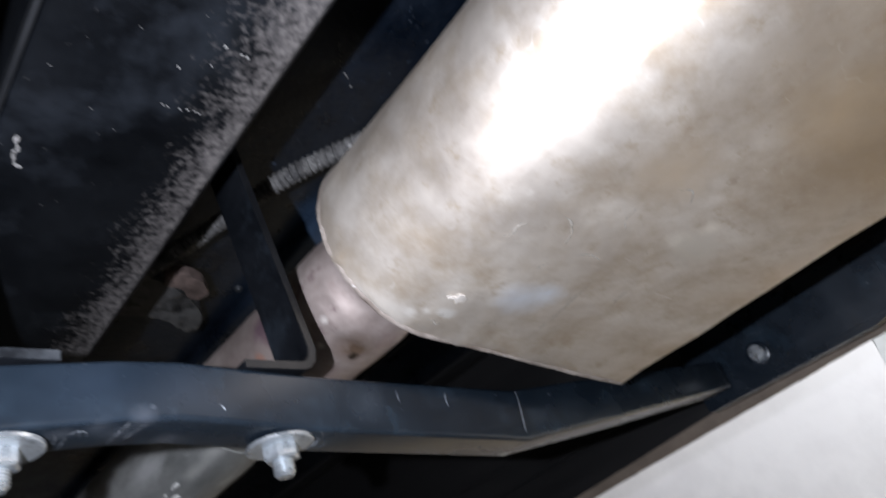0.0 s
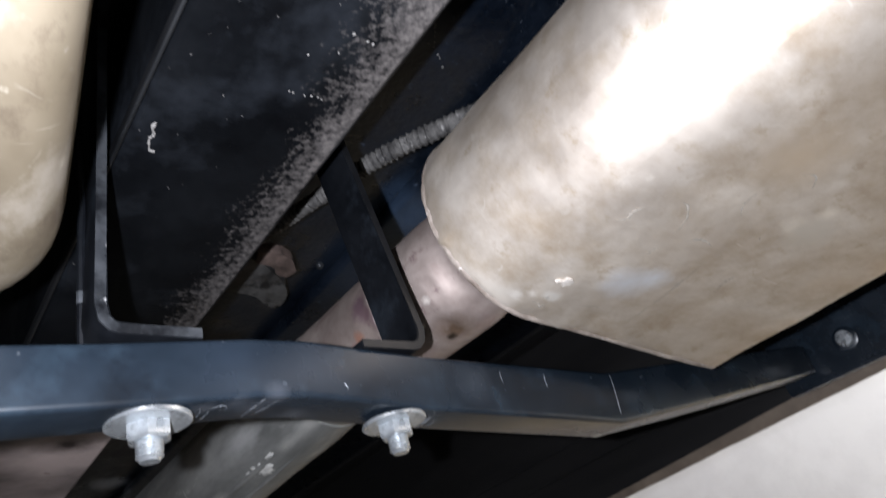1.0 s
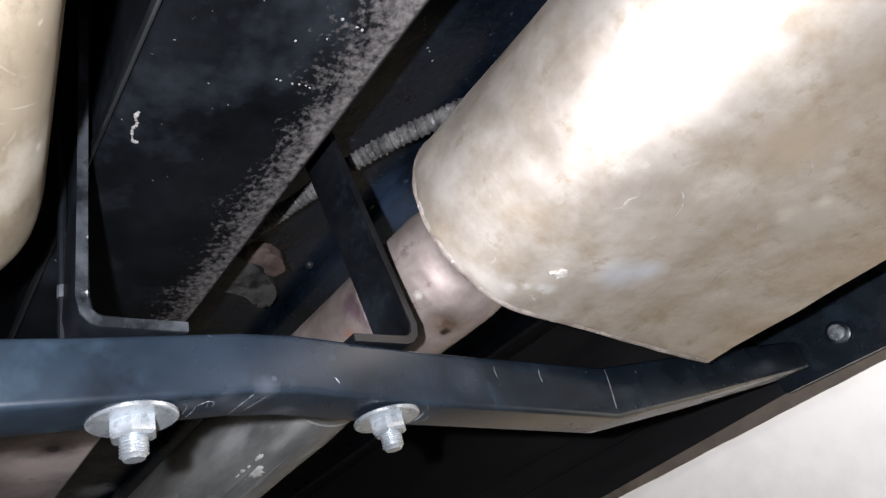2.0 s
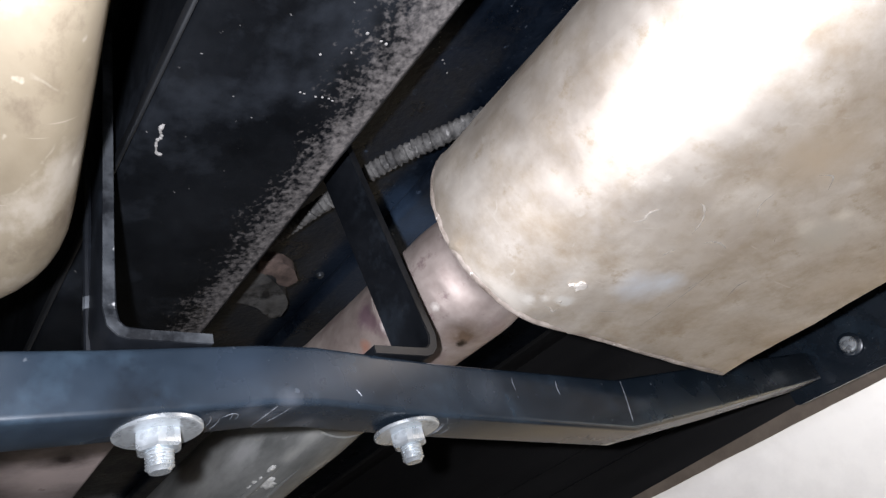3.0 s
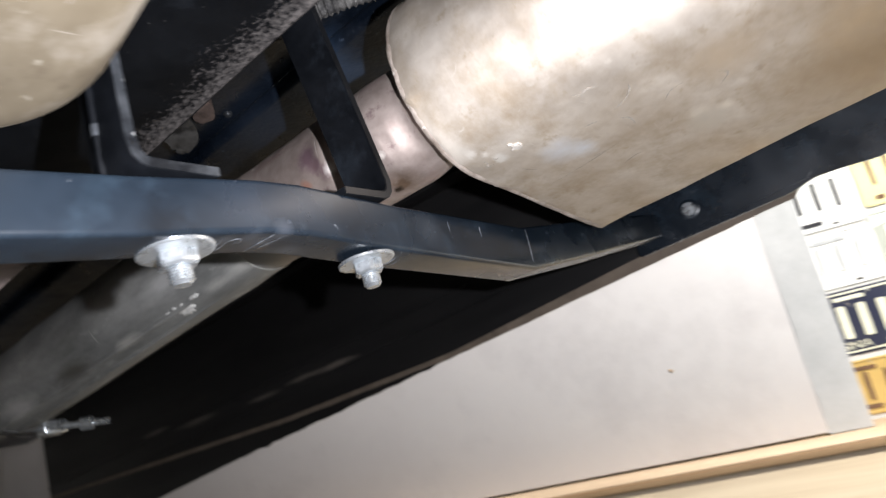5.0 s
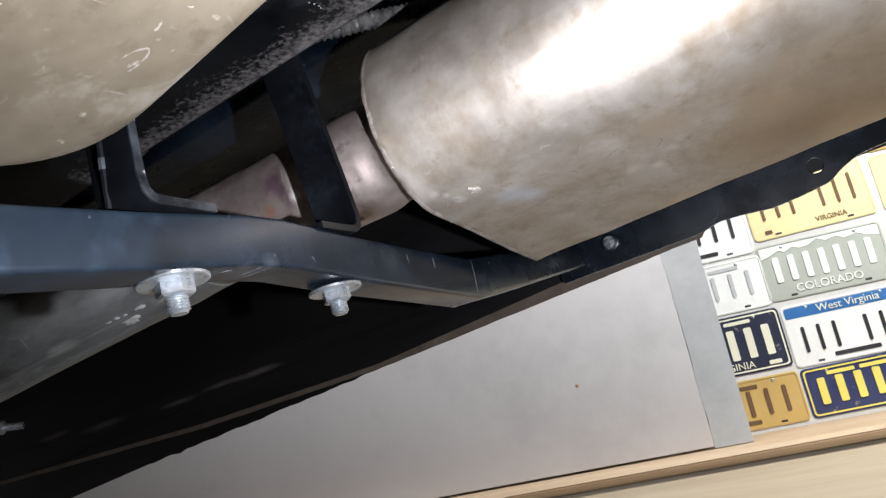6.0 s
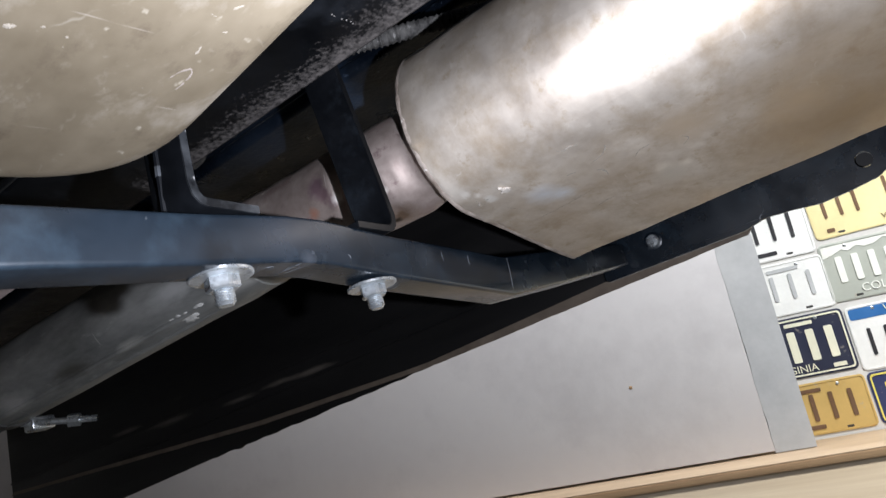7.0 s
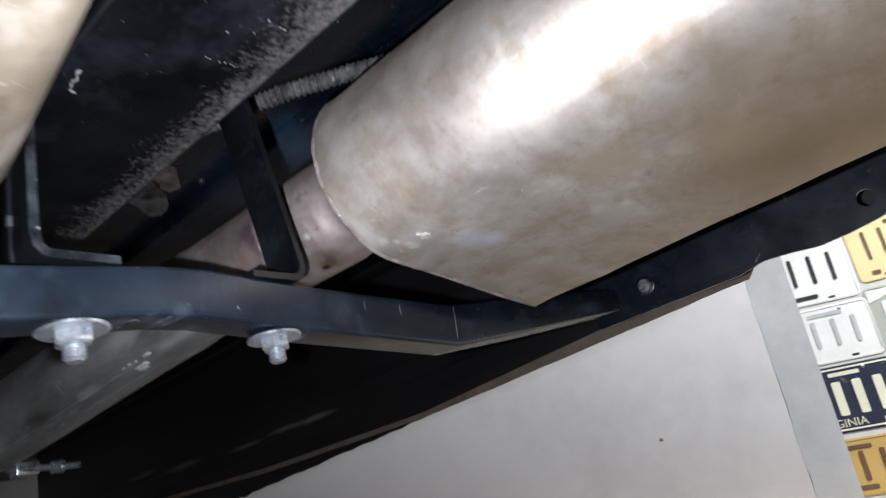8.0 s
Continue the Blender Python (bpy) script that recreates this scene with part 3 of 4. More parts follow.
for v in shell.verts:
    # ragged crimp along the seam, shallow dents along the can
    ragged = noise.noise(v.co * 160) * (0.0009 if v.co.x < 0.006 else 0.0)
    v.co += Vector((ragged * 1.2, ragged, ragged)) + Vector((0, 0, 0.0012 * noise.noise(v.co * 22) * min(1, max(0, v.co.x * 40))))
part("shell", shell, TAN, muffler)
rim = loft([can_ring(x, g) for x, g in ((0.8, -0.9), (-0.5, -0.5), (-0.7, 0.2), (0.2, 0.7), (1.4, 0.6), (2.6, 0.0))], caps=False)
for v in rim.verts:
    v.co += Vector((1, 0.8, 0.8)) * 0.0005 * noise.noise(v.co * 300) + Vector((0.8, 0, 0)) * 0.0004 * noise.noise(v.co * 60)
part("crimped_rim", rim, RIM, muffler, "ragged pale crimped rim")
PALE = surface("pale_scratch", (0.21, 0.187, 0.155), (0.30, 0.27, 0.23), 220, 0.75)


def belly(x, y):
    """Height of the can's flat underside, in millimetres."""
    for (y0, z0), (y1, z1) in zip(CAN, CAN[1:]):
        if y1 <= y <= y0:
            return z0 + (z1 - z0) * (y - y0) / (y1 - y0) + 0.03 * max(x, 0)
    return 0.0


def scratch_mark(points, wide):
    """A fine pale scratch on the can, tapered and broken."""
    path = smooth_path(mm([(x, y, belly(x, y) + 0.1) for x, y in points]), 6)
    n = len(path)
    bm = sweep(path, [wide / 1000 * (0.2 + 0.8 * math.sin(math.pi * k / (n - 1))) * max(0.2, 0.7 + 1.2 * noise.noise((0.7 * k, wide, points[0][1]))) for k in range(n)], 6)
    for v in bm.verts:
        v.co.z = belly(v.co.x * 1000, v.co.y * 1000) / 1000 + (v.co.z - belly(v.co.x * 1000, v.co.y * 1000) / 1000) * 0.13
    part("scratch", bm, PALE, muffler)


for points, wide in (([(21, -118), (35, -118), (49, -119), (65, -121), (80, -124)], 0.35), ([(56, -123), (60, -122), (64, -121.5)], 0.45), ([(21, -158), (23, -151), (26, -144)], 0.3),
                     ([(87, -148), (90, -144), (91, -139), (90, -133)], 0.8), ([(70, -160), (74, -159.5), (77, -158)], 0.5), ([(89, -160), (98, -164), (104, -171), (105, -176)], 0.6),
                     ([(13, -185), (14, -182), (12, -179), (16, -178)], 0.8), ([(19, -183), (20, -181), (22, -181)], 0.5), ([(93, -188), (88, -190), (84, -189), (80, -192)], 0.9),
                     ([(112, -140), (118, -146), (127, -147)], 0.6), ([(104, -112), (110, -117), (118, -116)], 0.55), ([(140, -124), (146, -131), (143, -138)], 0.5), ([(62, -92), (72, -96), (78, -95)], 0.4)):
    scratch_mark(points, wide)
part("end_cap", loft([can_ring(6, -1.0), can_ring(9, -1.0)]), TAN_DUSTY, muffler)

pipe = thing("exhaust_pipe", "heat-stained exhaust pipe running into the muffler", "exhaust pipe")


def dented_pipe():
    """The pipe's last stretch, creased just before it enters the muffler and knocked beside the strap."""
    rings = []
    for k in range(91):
        x = 30 - 3 * k
        z = 76 + max(0.0, -30 - x) * 0.02
        ring = []
        for i in range(56):
            a = 2 * math.pi * i / 56
            y_way, z_way = math.cos(a), math.sin(a)
            r = 38.5
            # crease, ridge and knock: where along the pipe, how wide, which way they face, how deep
            for at, wide, fy, fz, deep, spread in ((-15, 15, -0.72, -0.69, -8.5, 1.2), (-44, 7, -0.34, -0.94, -2.2, 14.0),
                                                   (-77, 4, -0.92, -0.40, -2.6, 9.0), (-33, 3, -0.85, -0.52, -0.9, 18.0), (-92, 6, -0.98, -0.15, -1.6, 8.0)):
                facing = math.exp(-spread * (1 - (y_way * fy + z_way * fz)))
                r += deep * facing * math.exp(-((x - at) / (8 if x > at == -15 else wide)) ** 2)
            r += 0.35 * noise.noise((x * 0.05, 3 * y_way, 3 * z_way))
            ring.append((x / 1000, (-178 + r * y_way) / 1000, (z + r * z_way) / 1000))
        rings.append(ring)
    return loft(rings)


part("pipe", dented_pipe(), PIPE, pipe)
part("sleeve", sweep(mm([(-196, -178, 79.2), (-198, -178, 79.3), (-212, -178, 79.4), (-240, -178, 79.5), (-300, -178, 79.5), (-450, -178, 77), (-540, -178, 75), (-655, -178, 73), (-690, -178, 72)]), [0.0387, 0.0394, 0.0398, 0.0418, 0.0425, 0.0445, 0.0460, 0.0465, 0.0470], 40), PIPE_GREY, pipe)
part("front_pipe", sweep(mm([(-675, -178, 72), (-900, -178, 74), (-1300, -178, 80)]), 0.038, 32), PIPE_GREY, pipe)

part("seam", sweep(mm([(-240, -198, 45), (-300, -199.2, 42.4), (-450, -200.4, 38.4), (-680, -201.6, 32.2)]), [0.0008, 0.0026, 0.003, 0.003], 10), PIPE_GREY, pipe)
part("seam", sweep(mm([(-240, -185, 39.5), (-300, -185, 37.2), (-450, -185, 33.4), (-680, -185, 26.2)]), [0.0006, 0.002, 0.0024, 0.0024], 10), PIPE_GREY, pipe)


def crust_patch(x, turn, long, wide):
    """A ragged pale crust stuck to the sleeve: place along it, angle round it and size, in millimetres and degrees."""
    rings = []
    for k, lift in ((1.0, -0.3), (0.9, 0.35), (0.6, 0.7), (0.25, 0.9)):
        ring = []
        for i in range(28):
            a = 2 * math.pi * i / 28
            out = k * (1 + 0.8 * noise.noise((2.2 * math.cos(a), 2.2 * math.sin(a), 0.1 * x)))
            r, b = 42.4 + lift + 0.3 * noise.noise((9 * k, 5 * a, x)), radians(turn) + out * wide * math.sin(a) / 42.4
            ring.append(((x + out * long * math.cos(a)) / 1000, (-178 + r * math.cos(b)) / 1000, (79.5 + r * math.sin(b)) / 1000))
        rings.append(ring)
    part("crust", loft(rings), CRUST, pipe, "pale dried crust")


CRUST = surface("pale_dried_crust", (0.40, 0.395, 0.37), (0.68, 0.67, 0.64), 190, 0.85, bump=0.5)
crust_patch(-294, 244, 12, 7)
crust_patch(-309, 240, 5, 4)
crust_patch(-268, 236, 7, 1.6)
crust_patch(-352, 247, 8, 3)
clamp = part("clamp_band", lathe([(46.6, -9), (48.4, -9), (48.8, -6), (48.8, 6), (48.4, 9), (46.6, 9)], 40, Matrix.Translation((-0.680, -0.178, 0.0722)) @ pose(0, 0, 0, 0, 90, 0)), GREY_LUG, pipe, "dull steel band clamp")
part("clamp_lug", box(-692, -668, -160, -132, 16, 32, 3), ZINC, clamp)
part("clamp_bolt", sweep(mm([(-683, -166, 28), (-647, -128, 18), (-625, -104, 13)]), 0.0042, 12), ZINC, clamp)
part("clamp_nut", sweep(mm([(-647, -128, 18), (-638, -118, 16)]), 0.0082, 6), ZINC, clamp)

# ---------------------------------------------------------------- second silencer beside the lens
second = thing("rear_silencer", "dusty tan steel silencer with a rounded corner", "muffler", CAR @ Matrix.Translation((-0.048, -0.394, 0.025)) @ pose(0, 0, 0, 0, 0, -8))
plan = outline([(0, 0), (480, 0), (480, -330), (0, -330)], [62, 30, 30, 46], 12)


def second_ring(z, inset):
    cx, cy = 240, -165
    return [((cx + (p[0] - cx) * (1 - inset / 240)) / 1000, (cy + (p[1] - cy) * (1 - inset / 165)) / 1000, z / 1000) for p in plan]


rings = [second_ring(15 - 15 * math.cos(a), 15 - 15 * math.sin(a)) for a in [radians(9 * k) for k in range(11)]] + [second_ring(120, 0), second_ring(135, 12)]
part("shell", loft(rings), TAN_DUSTY, second)
seam = loft([second_ring(z, i) for z, i in ((17, 0.6), (17.6, -0.7), (21, -0.9), (22, 0.6))], caps=False)
for v in seam.verts:
    v.co += Vector((1, 1, 0)) * 0.0006 * noise.noise(v.co * 120)
part("crimped_seam", seam, TAN_DUSTY, second)

CHALK = surface("chalky_scuff", (0.140, 0.121, 0.094), (0.195, 0.172, 0.14), 260, 0.85)
PINK_CHALK = surface("pinkish_chalky_scuff", (0.125, 0.103, 0.085), (0.168, 0.143, 0.124), 260, 0.85)
under = second.matrix_world.inverted() @ CAR


def rub(points, wide, material=CHALK):
    """A chalky rub mark on the flat underside, as thin as dust, through points given in the vehicle's axes."""
    path = smooth_path([(p.x, p.y, 0.0001) for p in (under @ Vector((x / 1000, y / 1000, 0.025)) for x, y in points)], 5)
    n = len(path)
    bm = sweep(path, [wide / 1000 * (0.35 + 0.65 * math.sin(math.pi * k / (n - 1))) * (0.9 + 0.7 * noise.noise((0.8 * k, wide, points[0][0]))) for k in range(n)], 8)
    for v in bm.verts:
        v.co.z = 0.0001 + (v.co.z - 0.0001) * 0.22
        v.co += Vector((1, 1, 0)) * 0.0005 * noise.noise(v.co * 420)
    part("rub_mark", bm, material, second)


rub([(34, -434), (39, -436), (46, -436), (51, -433.5), (48, -431.5), (41, -430.6), (36, -431.4), (34, -433.4)], 0.75, PINK_CHALK)
rub([(56, -436), (60, -437), (67, -439)], 0.55)
rub([(60, -433), (68, -433.5), (78, -434)], 0.3)
rub([(-13, -434), (-12, -431), (-10, -428), (-13, -427), (-16, -429)], 0.35)
for x, y, long, wide in ((44, -486, 4.0, 1.2), (48, -479, 2.5, 0.6), (47, -472, 2.2, 0.6), (42, -471, 2.0, 0.5), (55, -467, 1.6, 0.5), (12, -453, 1.4, 0.4), (25, -455, 2.2, 0.5), (34, -440, 2.4, 0.6),
                         (31, -443, 1.6, 0.5), (9, -436, 1.5, 0.45), (3, -434, 1.8, 0.45), (-16, -434, 2.2, 0.5), (28, -472, 1.4, 0.4), (18, -427, 1.6, 0.45), (16, -438, 1.2, 0.4), (85, -440, 5.0, 0.9),
                         (78, -444, 3.5, 0.7), (73, -436, 3.0, 0.7)):
    turn = 1.1 + 1.3 * noise.noise((0.3 * x, 0.3 * y, 0.5))
    rub([(x - 0.5 * long * math.cos(turn), y - 0.5 * long * math.sin(turn)), (x + 0.1, y - 0.2), (x + 0.5 * long * math.cos(turn), y + 0.5 * long * math.sin(turn))], wide)

# ---------------------------------------------------------------- cross bar with its hangers
bar = thing("cross_bar", "black powder-coated square steel tube bolted under the frame", "cross bar")
LINE = [(-900, -46), (-560, -28), (-450, -19), (-385, -15), (-325, -10.5), (-300, -10.5), (-235, -17), (-92, -27.5), (24, -14), (238, 14)]
LIFT = [25, 25, 24.5, 25, 26, 26.5, 28, 33, 33, 28]


def tube_section(y, low, tall):
    ring = outline([(-50, low), (-24, low), (-24, low + tall), (-50, low + tall)], 2.6, 4)
    return mm([(p[0], y, p[1]) for p in ring])


part("tube", loft([tube_section(y, z, t) for (y, z), t in zip(LINE, LIFT)]), BAR, bar)


def pierced(points, hole, low, high):
    """A flat plate across y with a round hole: outline and (x, z, radius) in millimetres."""
    hx, hz, hr = hole
    inner = [(hx + hr * math.cos(2 * math.pi * k / 28), hz + hr * math.sin(2 * math.pi * k / 28)) for k in range(28)]
    bm = bmesh.new()
    faces = []
    for y in (low, high):
        loops = [[bm.verts.new((p[0] / 1000, y / 1000, p[1] / 1000)) for p in ring] for ring in (points, inner)]
        edges = [bm.edges.new((r[i - 1], r[i])) for r in loops for i in range(len(r))]
        bmesh.ops.triangle_fill(bm, use_beauty=True, use_dissolve=False, edges=edges)
        faces.append(loops)
    for a, b in zip(*faces):
        for i in range(len(a)):
            bm.faces.new((a[i - 1], a[i], b[i], b[i - 1]))
    return bm


side = outline([(-60, 2), (112, 5), (137, 11), (164, 9), (192, 5), (222, 7), (252, 11), (268, 21), (285, 28), (305, 30), (420, 32), (420, 74), (-60, 74)], 5)
part("side_plate", pierced(side, (245, 33, 8.5), 246, 251), BAR, bar, smooth=False)
part("doubler", slab(outline([(-26, 7), (131, 12.5), (139, 20), (139, 60), (-22, 60)], 1.5), 1, 243.6, 245.8, 0.4), BAR, bar, smooth=False)


SCUFF = surface("bare_metal_scuff", (0.055, 0.06, 0.066), (0.20, 0.21, 0.225), 300, 0.45, 0.4, 0.0)


def underside(y):
    """Height of the tube's underside at y, in millimetres."""
    for (y0, z0), (y1, z1) in zip(LINE, LINE[1:]):
        if y0 <= y <= y1:
            return z0 + (z1 - z0) * (y - y0) / (y1 - y0)
    return 0.0


def scuff(points, wide):
    """A thin scratch through the paint, tapered at both ends, its edges a hair above the surface."""
    path = smooth_path(mm(points), 5)
    n = len(path)
    part("scuff", sweep(path, [wide / 1000 * (0.25 + 0.75 * math.sin(math.pi * k / (n - 1)) * (0.7 + 0.5 * noise.noise((0.9 * k, wide, points[0][1])))) for k in range(n)], 6), SCUFF, bar)


scuff([(-24, -88, 4), (-24, -89, -5), (-24, -90.5, -13), (-24.2, -92, -21), (-25, -93, -25.8)], 0.55)
scuff([(-24.2, -319, -6.5), (-26, -320.5, underside(-320) + 0.3), (-34, -321.5, underside(-321)), (-46, -323, underside(-323))], 0.36)
scuff([(-27, -314, underside(-314)), (-34, -315.5, underside(-315)), (-42, -318, underside(-318))], 0.2)
for radius, first, last, wide in ((18.2, 62, 100, 0.28), (21.5, 76, 104, 0.34), (26.0, 70, 84, 0.22)):
    arc = [radians(first + (last - first) * k / 4) for k in range(5)]
    scuff([(-40 + radius * math.cos(a), -361.5 + radius * math.sin(a), underside(-361.5 + radius * math.sin(a))) for a in arc], wide)
scuff([(-40 + 18.5 * math.cos(a), -249.5 + 18.5 * math.sin(a), underside(-249.5 + 18.5 * math.sin(a))) for a in (1.15, 1.4, 1.65, 1.9)], 0.5)
scuff([(-25.2, -302, underside(-302) + 0.9), (-25, -290, underside(-290) + 1), (-25.2, -274, underside(-274) + 0.9)], 0.35)
scuff([(-25.2, -425, underside(-425) + 0.9), (-25.2, -405, underside(-405) + 0.9), (-25.2, -388, underside(-388) + 0.9)], 0.35)
for radius, first, last, wide in ((17.4, 58, 112, 0.3), (19.8, 40, 66, 0.26), (23.5, 84, 101, 0.3)):
    arc = [radians(first + (last - first) * k / 4) for k in range(5)]
    scuff([(-40 + radius * math.cos(a), -249.5 + radius * math.sin(a), underside(-249.5 + radius * math.sin(a))) for a in arc], wide)
scuff([(-34, -340, underside(-340)), (-31, -337, underside(-337)), (-33, -334, underside(-334)), (-37, -333.5, underside(-333.5))], 0.32)
scuff([(-24, -284, -4), (-24, -283, -5.5), (-24, -282, -7)], 0.25)
scuff([(-24, -150, 3), (-24, -151, -1), (-24, -150.5, -5)], 0.4)
scuff([(-24, -185, 4), (-24, -185.5, 1), (-24, -185, -3)], 0.3)


def hanger(name, y, inward, label, worn, slope=0.0):
    ob = thing(name, label, "bracket", group="hanger straps")
    t = 4.0
    inner, outer = [], []
    line = [(y - 180 * slope, 205), (y - 35 * slope, 60), (y, 25), (y + inward * 1.5, 18), (y + inward * 5, 14.2), (y + inward * 9, 13), (y + inward * 39, 13)]
    for i, p in enumerate(line):
        a, b = Vector(line[max(i - 1, 0)]), Vector(line[min(i + 1, len(line) - 1)])
        w = (b - a).normalized()
        n = Vector((-w.y, w.x)) * inward
        outer.append(p)
        inner.append(tuple(Vector(p) + n * t))
    ring = outer + inner[::-1]
    bm = loft([mm([(x, q[0], q[1]) for q in ring]) for x in (-50, -22)])
    bmesh.ops.bevel(bm, geom=[e for e in bm.edges if e.is_boundary or abs(e.verts[0].co.x - e.verts[1].co.x) < 1e-6], offset=0.0007, segments=2, affect="EDGES", profile=0.5)
    part("strap", bm, BLACK, ob)
    # grey wear on one strap; on the leaning one, sheen put into the colour
    part("worn_edge", loft([mm([(x, q[0], q[1]) for q in ring]) for x in (-22.6, -21.6)]), worn, ob)
    return ob


hanger("hanger_strap", -232, -1, "bent black flat steel strap leaning beside the rail", EDGE_SHEEN, 0.19)
hanger("hanger_strap", -385, 1, "bent black flat steel strap worn to grey along its edge", WORN)


def bolt(x, y, z, turn, label, tip=16.0, lean=0.0):
    ob = thing("flange_bolt", label, "bolt", CAR @ Matrix.Translation((x / 1000, y / 1000, z / 1000)) @ pose(0, 0, 0, 180 + lean, 0, turn), "cross bar bolts")
    part("washer", lathe([(6, 0), (15.2, 0), (15.6, 0.4), (15.6, 1.7), (15.1, 2.1), (6, 2.1)], 48), ZINC, ob)
    six = [(8.5 * math.cos(k * math.pi / 3), 8.5 * math.sin(k * math.pi / 3)) for k in range(6)]
    nut = loft([[(c * px / 1000, c * py / 1000, h / 1000) for px, py in six] for c, h in ((0.98, 2.1), (1, 2.5), (1, 7.4), (0.86, 8.4))])
    part("nut", nut, ZINC, ob)
    thread = [(5.0, 7.5)]
    h = 8.4
    while h < tip - 1.5:
        thread += [(4.3, h), (5.0, h + 0.55), (5.0, h + 0.75)]
        h += 1.3
    part("thread", lathe(thread + [(4.3, tip - 1.2), (3.6, tip), (2.0, tip + 0.1)], 24), ZINC, ob)
    return ob


bolt(-40, -361.5, -13.2, 40, "zinc-plated bolt end with a wide washer under the cross bar")
bolt(-40, -249.5, -16.0, 18, "zinc-plated bolt end with a wide washer under the cross bar")


def rivet_head(x, y, z, radius, label):
    ob = thing("bolt_head", label, "bolt", CAR @ Matrix.Translation((x / 1000, y / 1000, z / 1000)) @ pose(0, 0, 0, 90, 0, 0), "side plate bolts")
    part("washer", lathe([(2, 0), (radius * 1.45, 0), (radius * 1.45, 1.0), (radius * 1.3, 1.5), (2, 1.5)], 32), BAR, ob)
    part("head", lathe([(radius, 1.2), (radius, 4.2), (radius * 0.9, 5.0), (radius * 0.3, 5.2)], 24), ZINC, ob)
    return ob


rivet_head(13, 241, 31, 7.6, "grey round bolt head in the side plate")

# corrugated hose above the rail
hose = thing("corrugated_hose", "dusty grey corrugated hose tied along the floor pan", "hose")
bend = smooth_path(mm([(-300, -268, 196), (-220, -240, 194), (-133, -211, 191), (-68, -189, 190), (-6, -152, 190), (60, -108, 194), (150, -80, 202), (300, -70, 206)]), 40)
path, ribs, gone = [bend[0]], [0.0], 0.0
for a, b in zip(bend, bend[1:]):
    gone += (b - a).length
    if gone - ribs[-1] > 0.00075:
        path.append(b)
        ribs.append(gone)
# ring ribs every five millimetres, some of them crushed or choked with dust
part("sleeve", sweep(path, [0.0063 + (0.0009 + 0.0006 * noise.noise((30 * g, 1.7, 0.2))) * math.sin(2 * math.pi * g / 0.0048) + 0.0009 * noise.noise((45 * g, 0.5, 0.5)) for g in ribs], 18), HOSE, hose)
for v in hose.children[0].data.vertices:
    v.co += Vector((0.5, 0.7, 1)) * (0.0009 * noise.noise(v.co * 260) + 0.0007 * noise.noise(v.co * 90))

# brake lines on the far side of the pipe
for y, z, label in ((84, 211, "thin black brake line clipped along the floor pan"), (104, 209, "thin black fuel line beside the brake line")):
    line = thing("brake_line", label, "pipe", group="lines")
    part("tube", sweep(smooth_path(mm([(-1500, y, z), (-700, y + 2, z), (-250, y, z), (200, y + 3, z), (700, y, z)]), 8), 0.0042, 10), BLACK, line)
    for x in (-900, -420, 60):
        part("clip", box(x, x + 14, y - 7, y + 7, z - 6, 229, 1.5), BLACK, line)

# rusty spring clip on a grey lug
lug = thing("grey_lug", "grey cast lug with a rusty clip on the floor pan", "lug")
tongue = outline([(-186, -268), (-204, -204), (-226, -174), (-250, -154), (-277, -152), (-274, -168), (-262, -178), (-256, -196), (-258, -220), (-246, -268)], [4, 10, 14, 14, 5, 8, 8, 10, 8, 4], 4)
tongue = [(x - 15, y - 10) for x, y in tongue]
part("plate", slab(tongue, 2, 192, 229, 3.5), GREY_LUG, lug)
part("clip", slab(outline([(-196, -226), (-192, -209), (-200, -194), (-216, -182), (-228, -187), (-224, -198), (-213, -204), (-211, -222)], [1, 4, 3, 2, 2, 2, 3, 1], 3), 2, 184, 193, 1.0), RUST, lug, "rusty bent clip")
part("stud", lathe([(4.2, 0), (4.2, 2), (3.0, 4), (1, 4.4)], 16, Matrix.Translation((-0.262, -0.128, 0.2286)) @ pose(0, 0, 0, 180)), WORN, lug)

# pale dried drips and spatter
SEALER = surface("pale_sealer", (0.08, 0.077, 0.072), (0.20, 0.19, 0.18), 200, 0.8)


def drip(label, z, beads):
    ob = thing("sealer_drip", label, "drip", group="sealer drips")
    blob = bmesh.new()
    for k, (x, y, r) in enumerate(beads):
        one = bmesh.ops.create_icosphere(blob, subdivisions=2, radius=0.5 * r / 1000)
        stretch = Matrix.Diagonal((1.5, 1.0, 0.5, 1)) if k % 2 else Matrix.Diagonal((1.2, 1.2, 0.5, 1))
        bmesh.ops.transform(blob, verts=one["verts"], matrix=Matrix.Translation((x / 1000, y / 1000, z / 1000)) @ pose(0, 0, 0, 0, 0, 47 * k) @ stretch)
    for v in blob.verts:
        v.co += Vector((1, 1, 0)) * 0.0005 * noise.noise(v.co * 300)
    part("bead", blob, SEALER, ob)


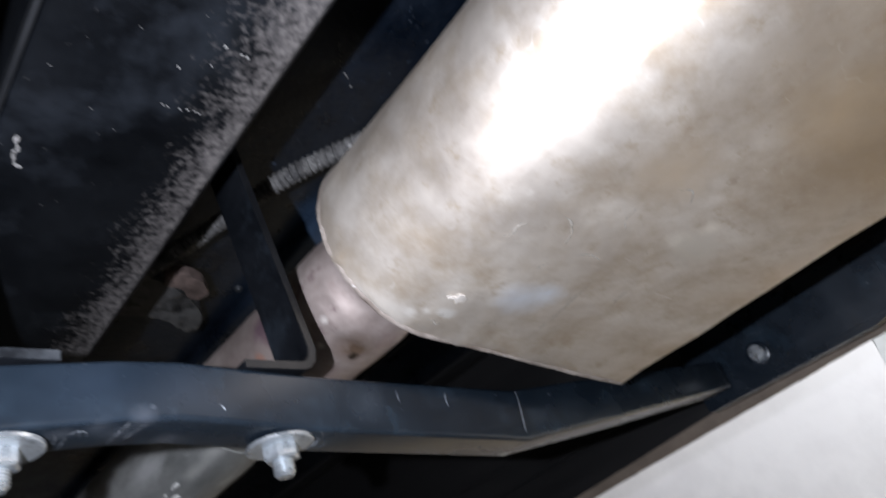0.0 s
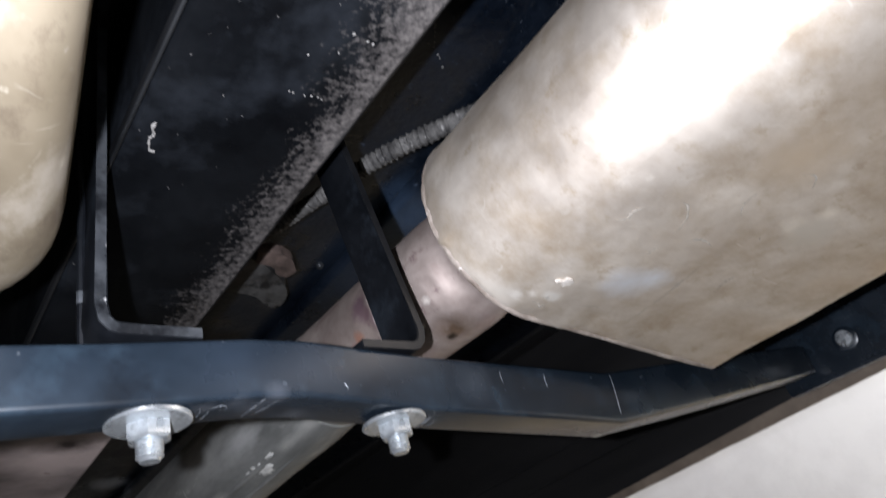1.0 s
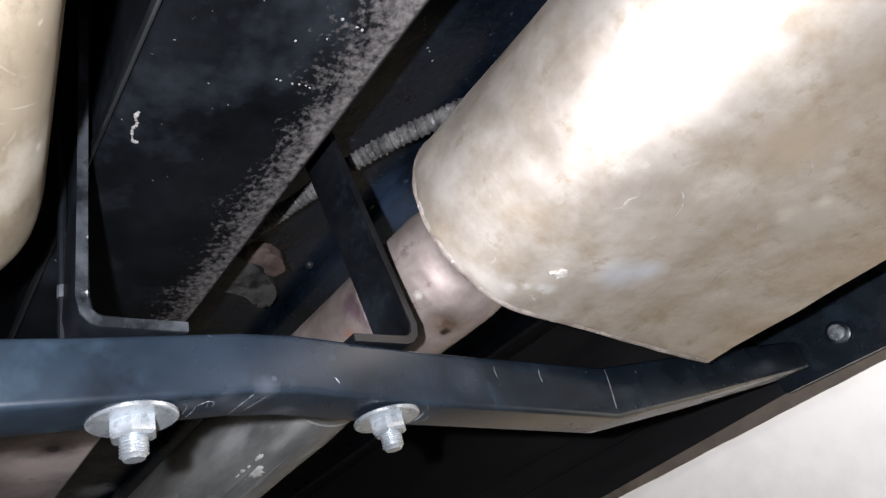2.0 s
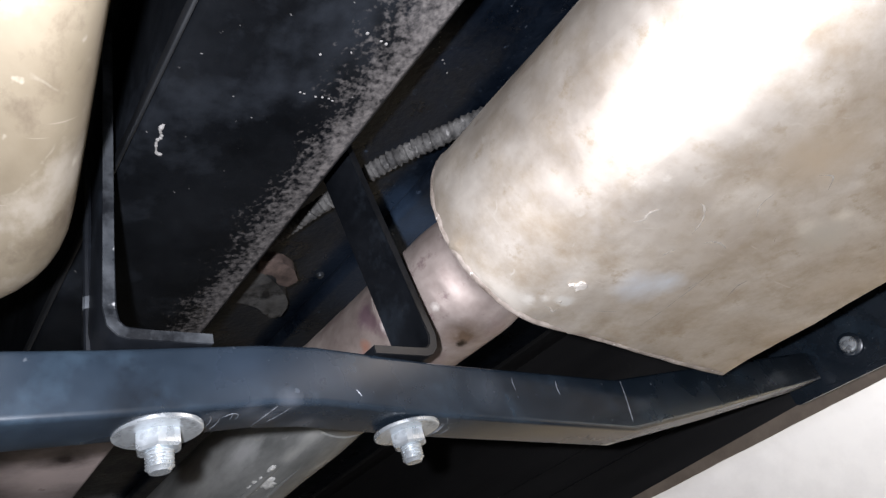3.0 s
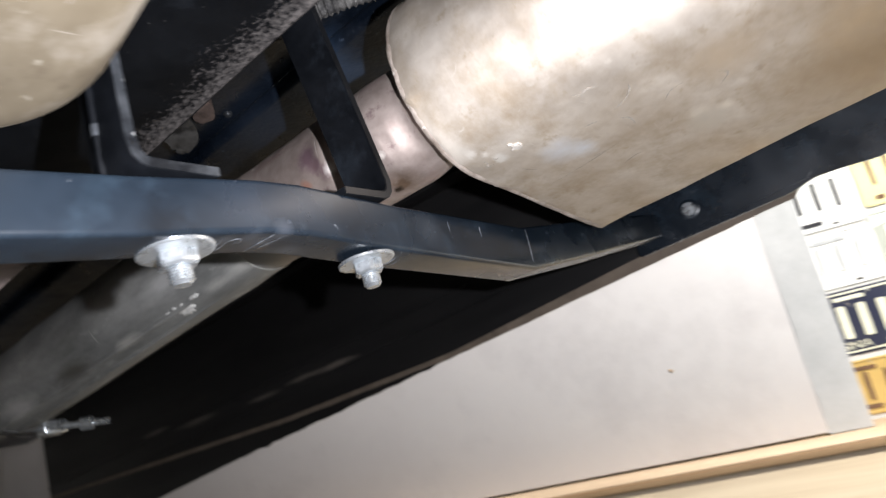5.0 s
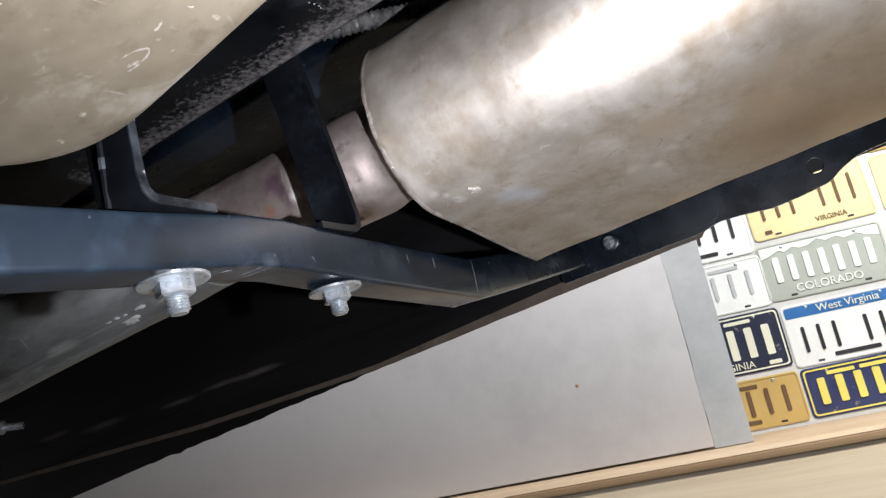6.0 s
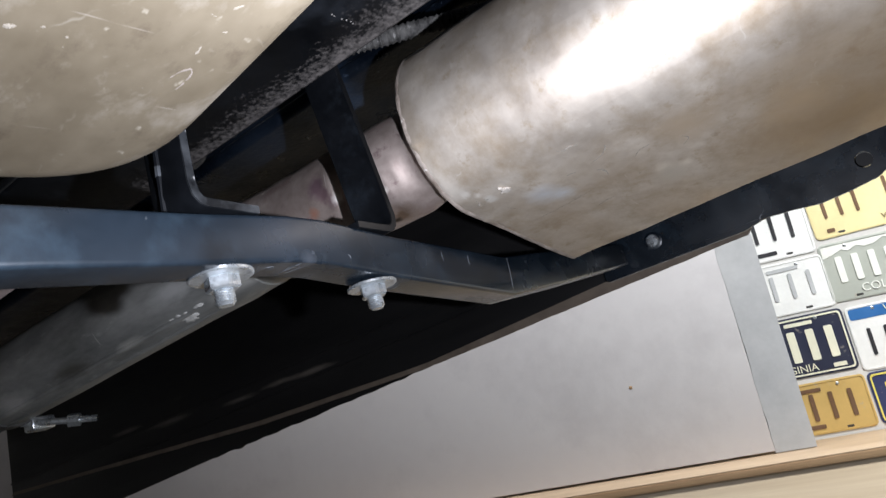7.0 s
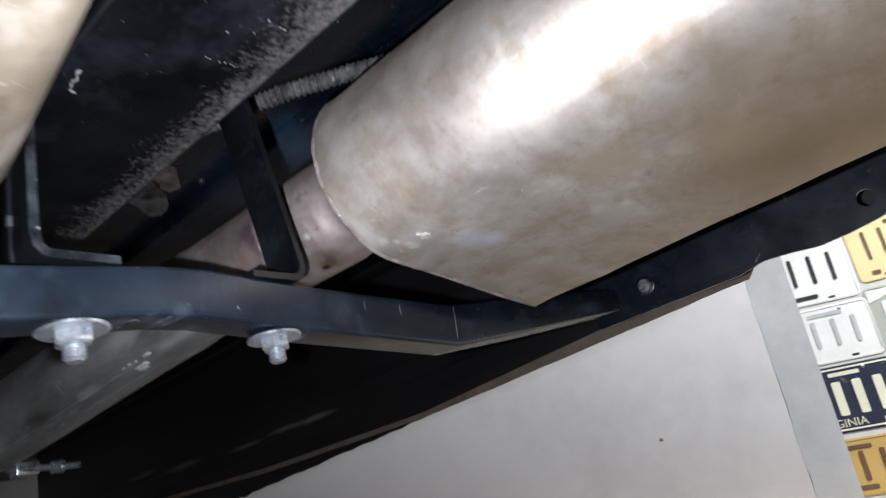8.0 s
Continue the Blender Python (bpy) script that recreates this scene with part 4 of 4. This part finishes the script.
run = thing("sealer_drip", "pale dried run of seam sealer on the frame rail", "drip", group="sealer drips")
line = smooth_path([(x / 1000, y / 1000, 0.1038) for x, y in ((-3, -366.6), (-6, -367), (-8.5, -366), (-10.5, -365), (-12.5, -366), (-15, -365.8), (-17.5, -365), (-20.5, -363.8), (-20.8, -361.6))], 5)
part("bead", sweep(line, [0.00055 + 0.0007 * noise.noise((0.45 * k, 2.3, 7.1)) for k in range(len(line))], 8), SEALER, run)
drip("small pale spatter on the dusty frame rail", 103.8, ((73, -313, 1.3), (72, -306, 1.0), (72, -303, 1.3), (62, -314, 0.9), (56, -325, 1.0), (35, -323, 1.0), (35, -321, 0.8), (35, -316, 0.9), (36, -313, 1.1), (36.5, -310, 1.0), (36, -308, 0.9)))
drip("pale run of sealer on the floor pan", 227.4, ((24, -195, 1.7), (22, -194, 1.4), (19, -191.5, 0.9), (16, -189.5, 0.8), (12, -187, 0.8), (8, -184.5, 0.8), (4, -178, 1.3), (2, -175, 1.2), (-4, -168, 1.6), (9, -190, 0.9)))

# flaking chips on the muffler
SCALE = surface("pale_scale", (0.30, 0.27, 0.235), (0.47, 0.43, 0.385), 160, 0.7)


def flake(x, y, z, size, turn, label):
    ob = thing("scale_flake", label, "flake", group="scale flakes")
    pts = outline([(-6, -6), (-2, -5), (0, -1.5), (4, -3), (7, 1), (6, 6), (1, 7), (-2, 4), (-5, 5), (-2.5, 1), (-3, -3)], 1.0, 3)
    c, q = math.cos(radians(turn)), math.sin(radians(turn))
    pts = [(size * (p[0] * c - p[1] * q), size * (p[0] * q + p[1] * c)) for p in pts]
    part("flake", loft([[((x + p[0]) / 1000, (y + p[1]) / 1000, (z - 0.16 * p[1] + h + 0.3 * noise.noise((p[0], p[1], h))) / 1000) for p in pts] for h in (0.8, -0.6)]), SCALE, ob, smooth=False)


flake(35, -183, 25.6, 0.62, 20, "pale flake of scale lifting from the muffler")

# thin wire hanging beside the strap
wire = thing("thin_wire", "thin black wire with a bare end beside the hanger strap", "wire")
part("lead", sweep(smooth_path(mm([(-30, -390, 110), (-36, -387, 80), (-39, -386, 55), (-41, -385, 36), (-43, -384, 18)]), 6), 0.0016, 8), BLACK, wire)
part("bare_end", sweep(mm([(-40.6, -385.2, 40), (-41.2, -385, 35)]), 0.0018, 8), WORN, wire)
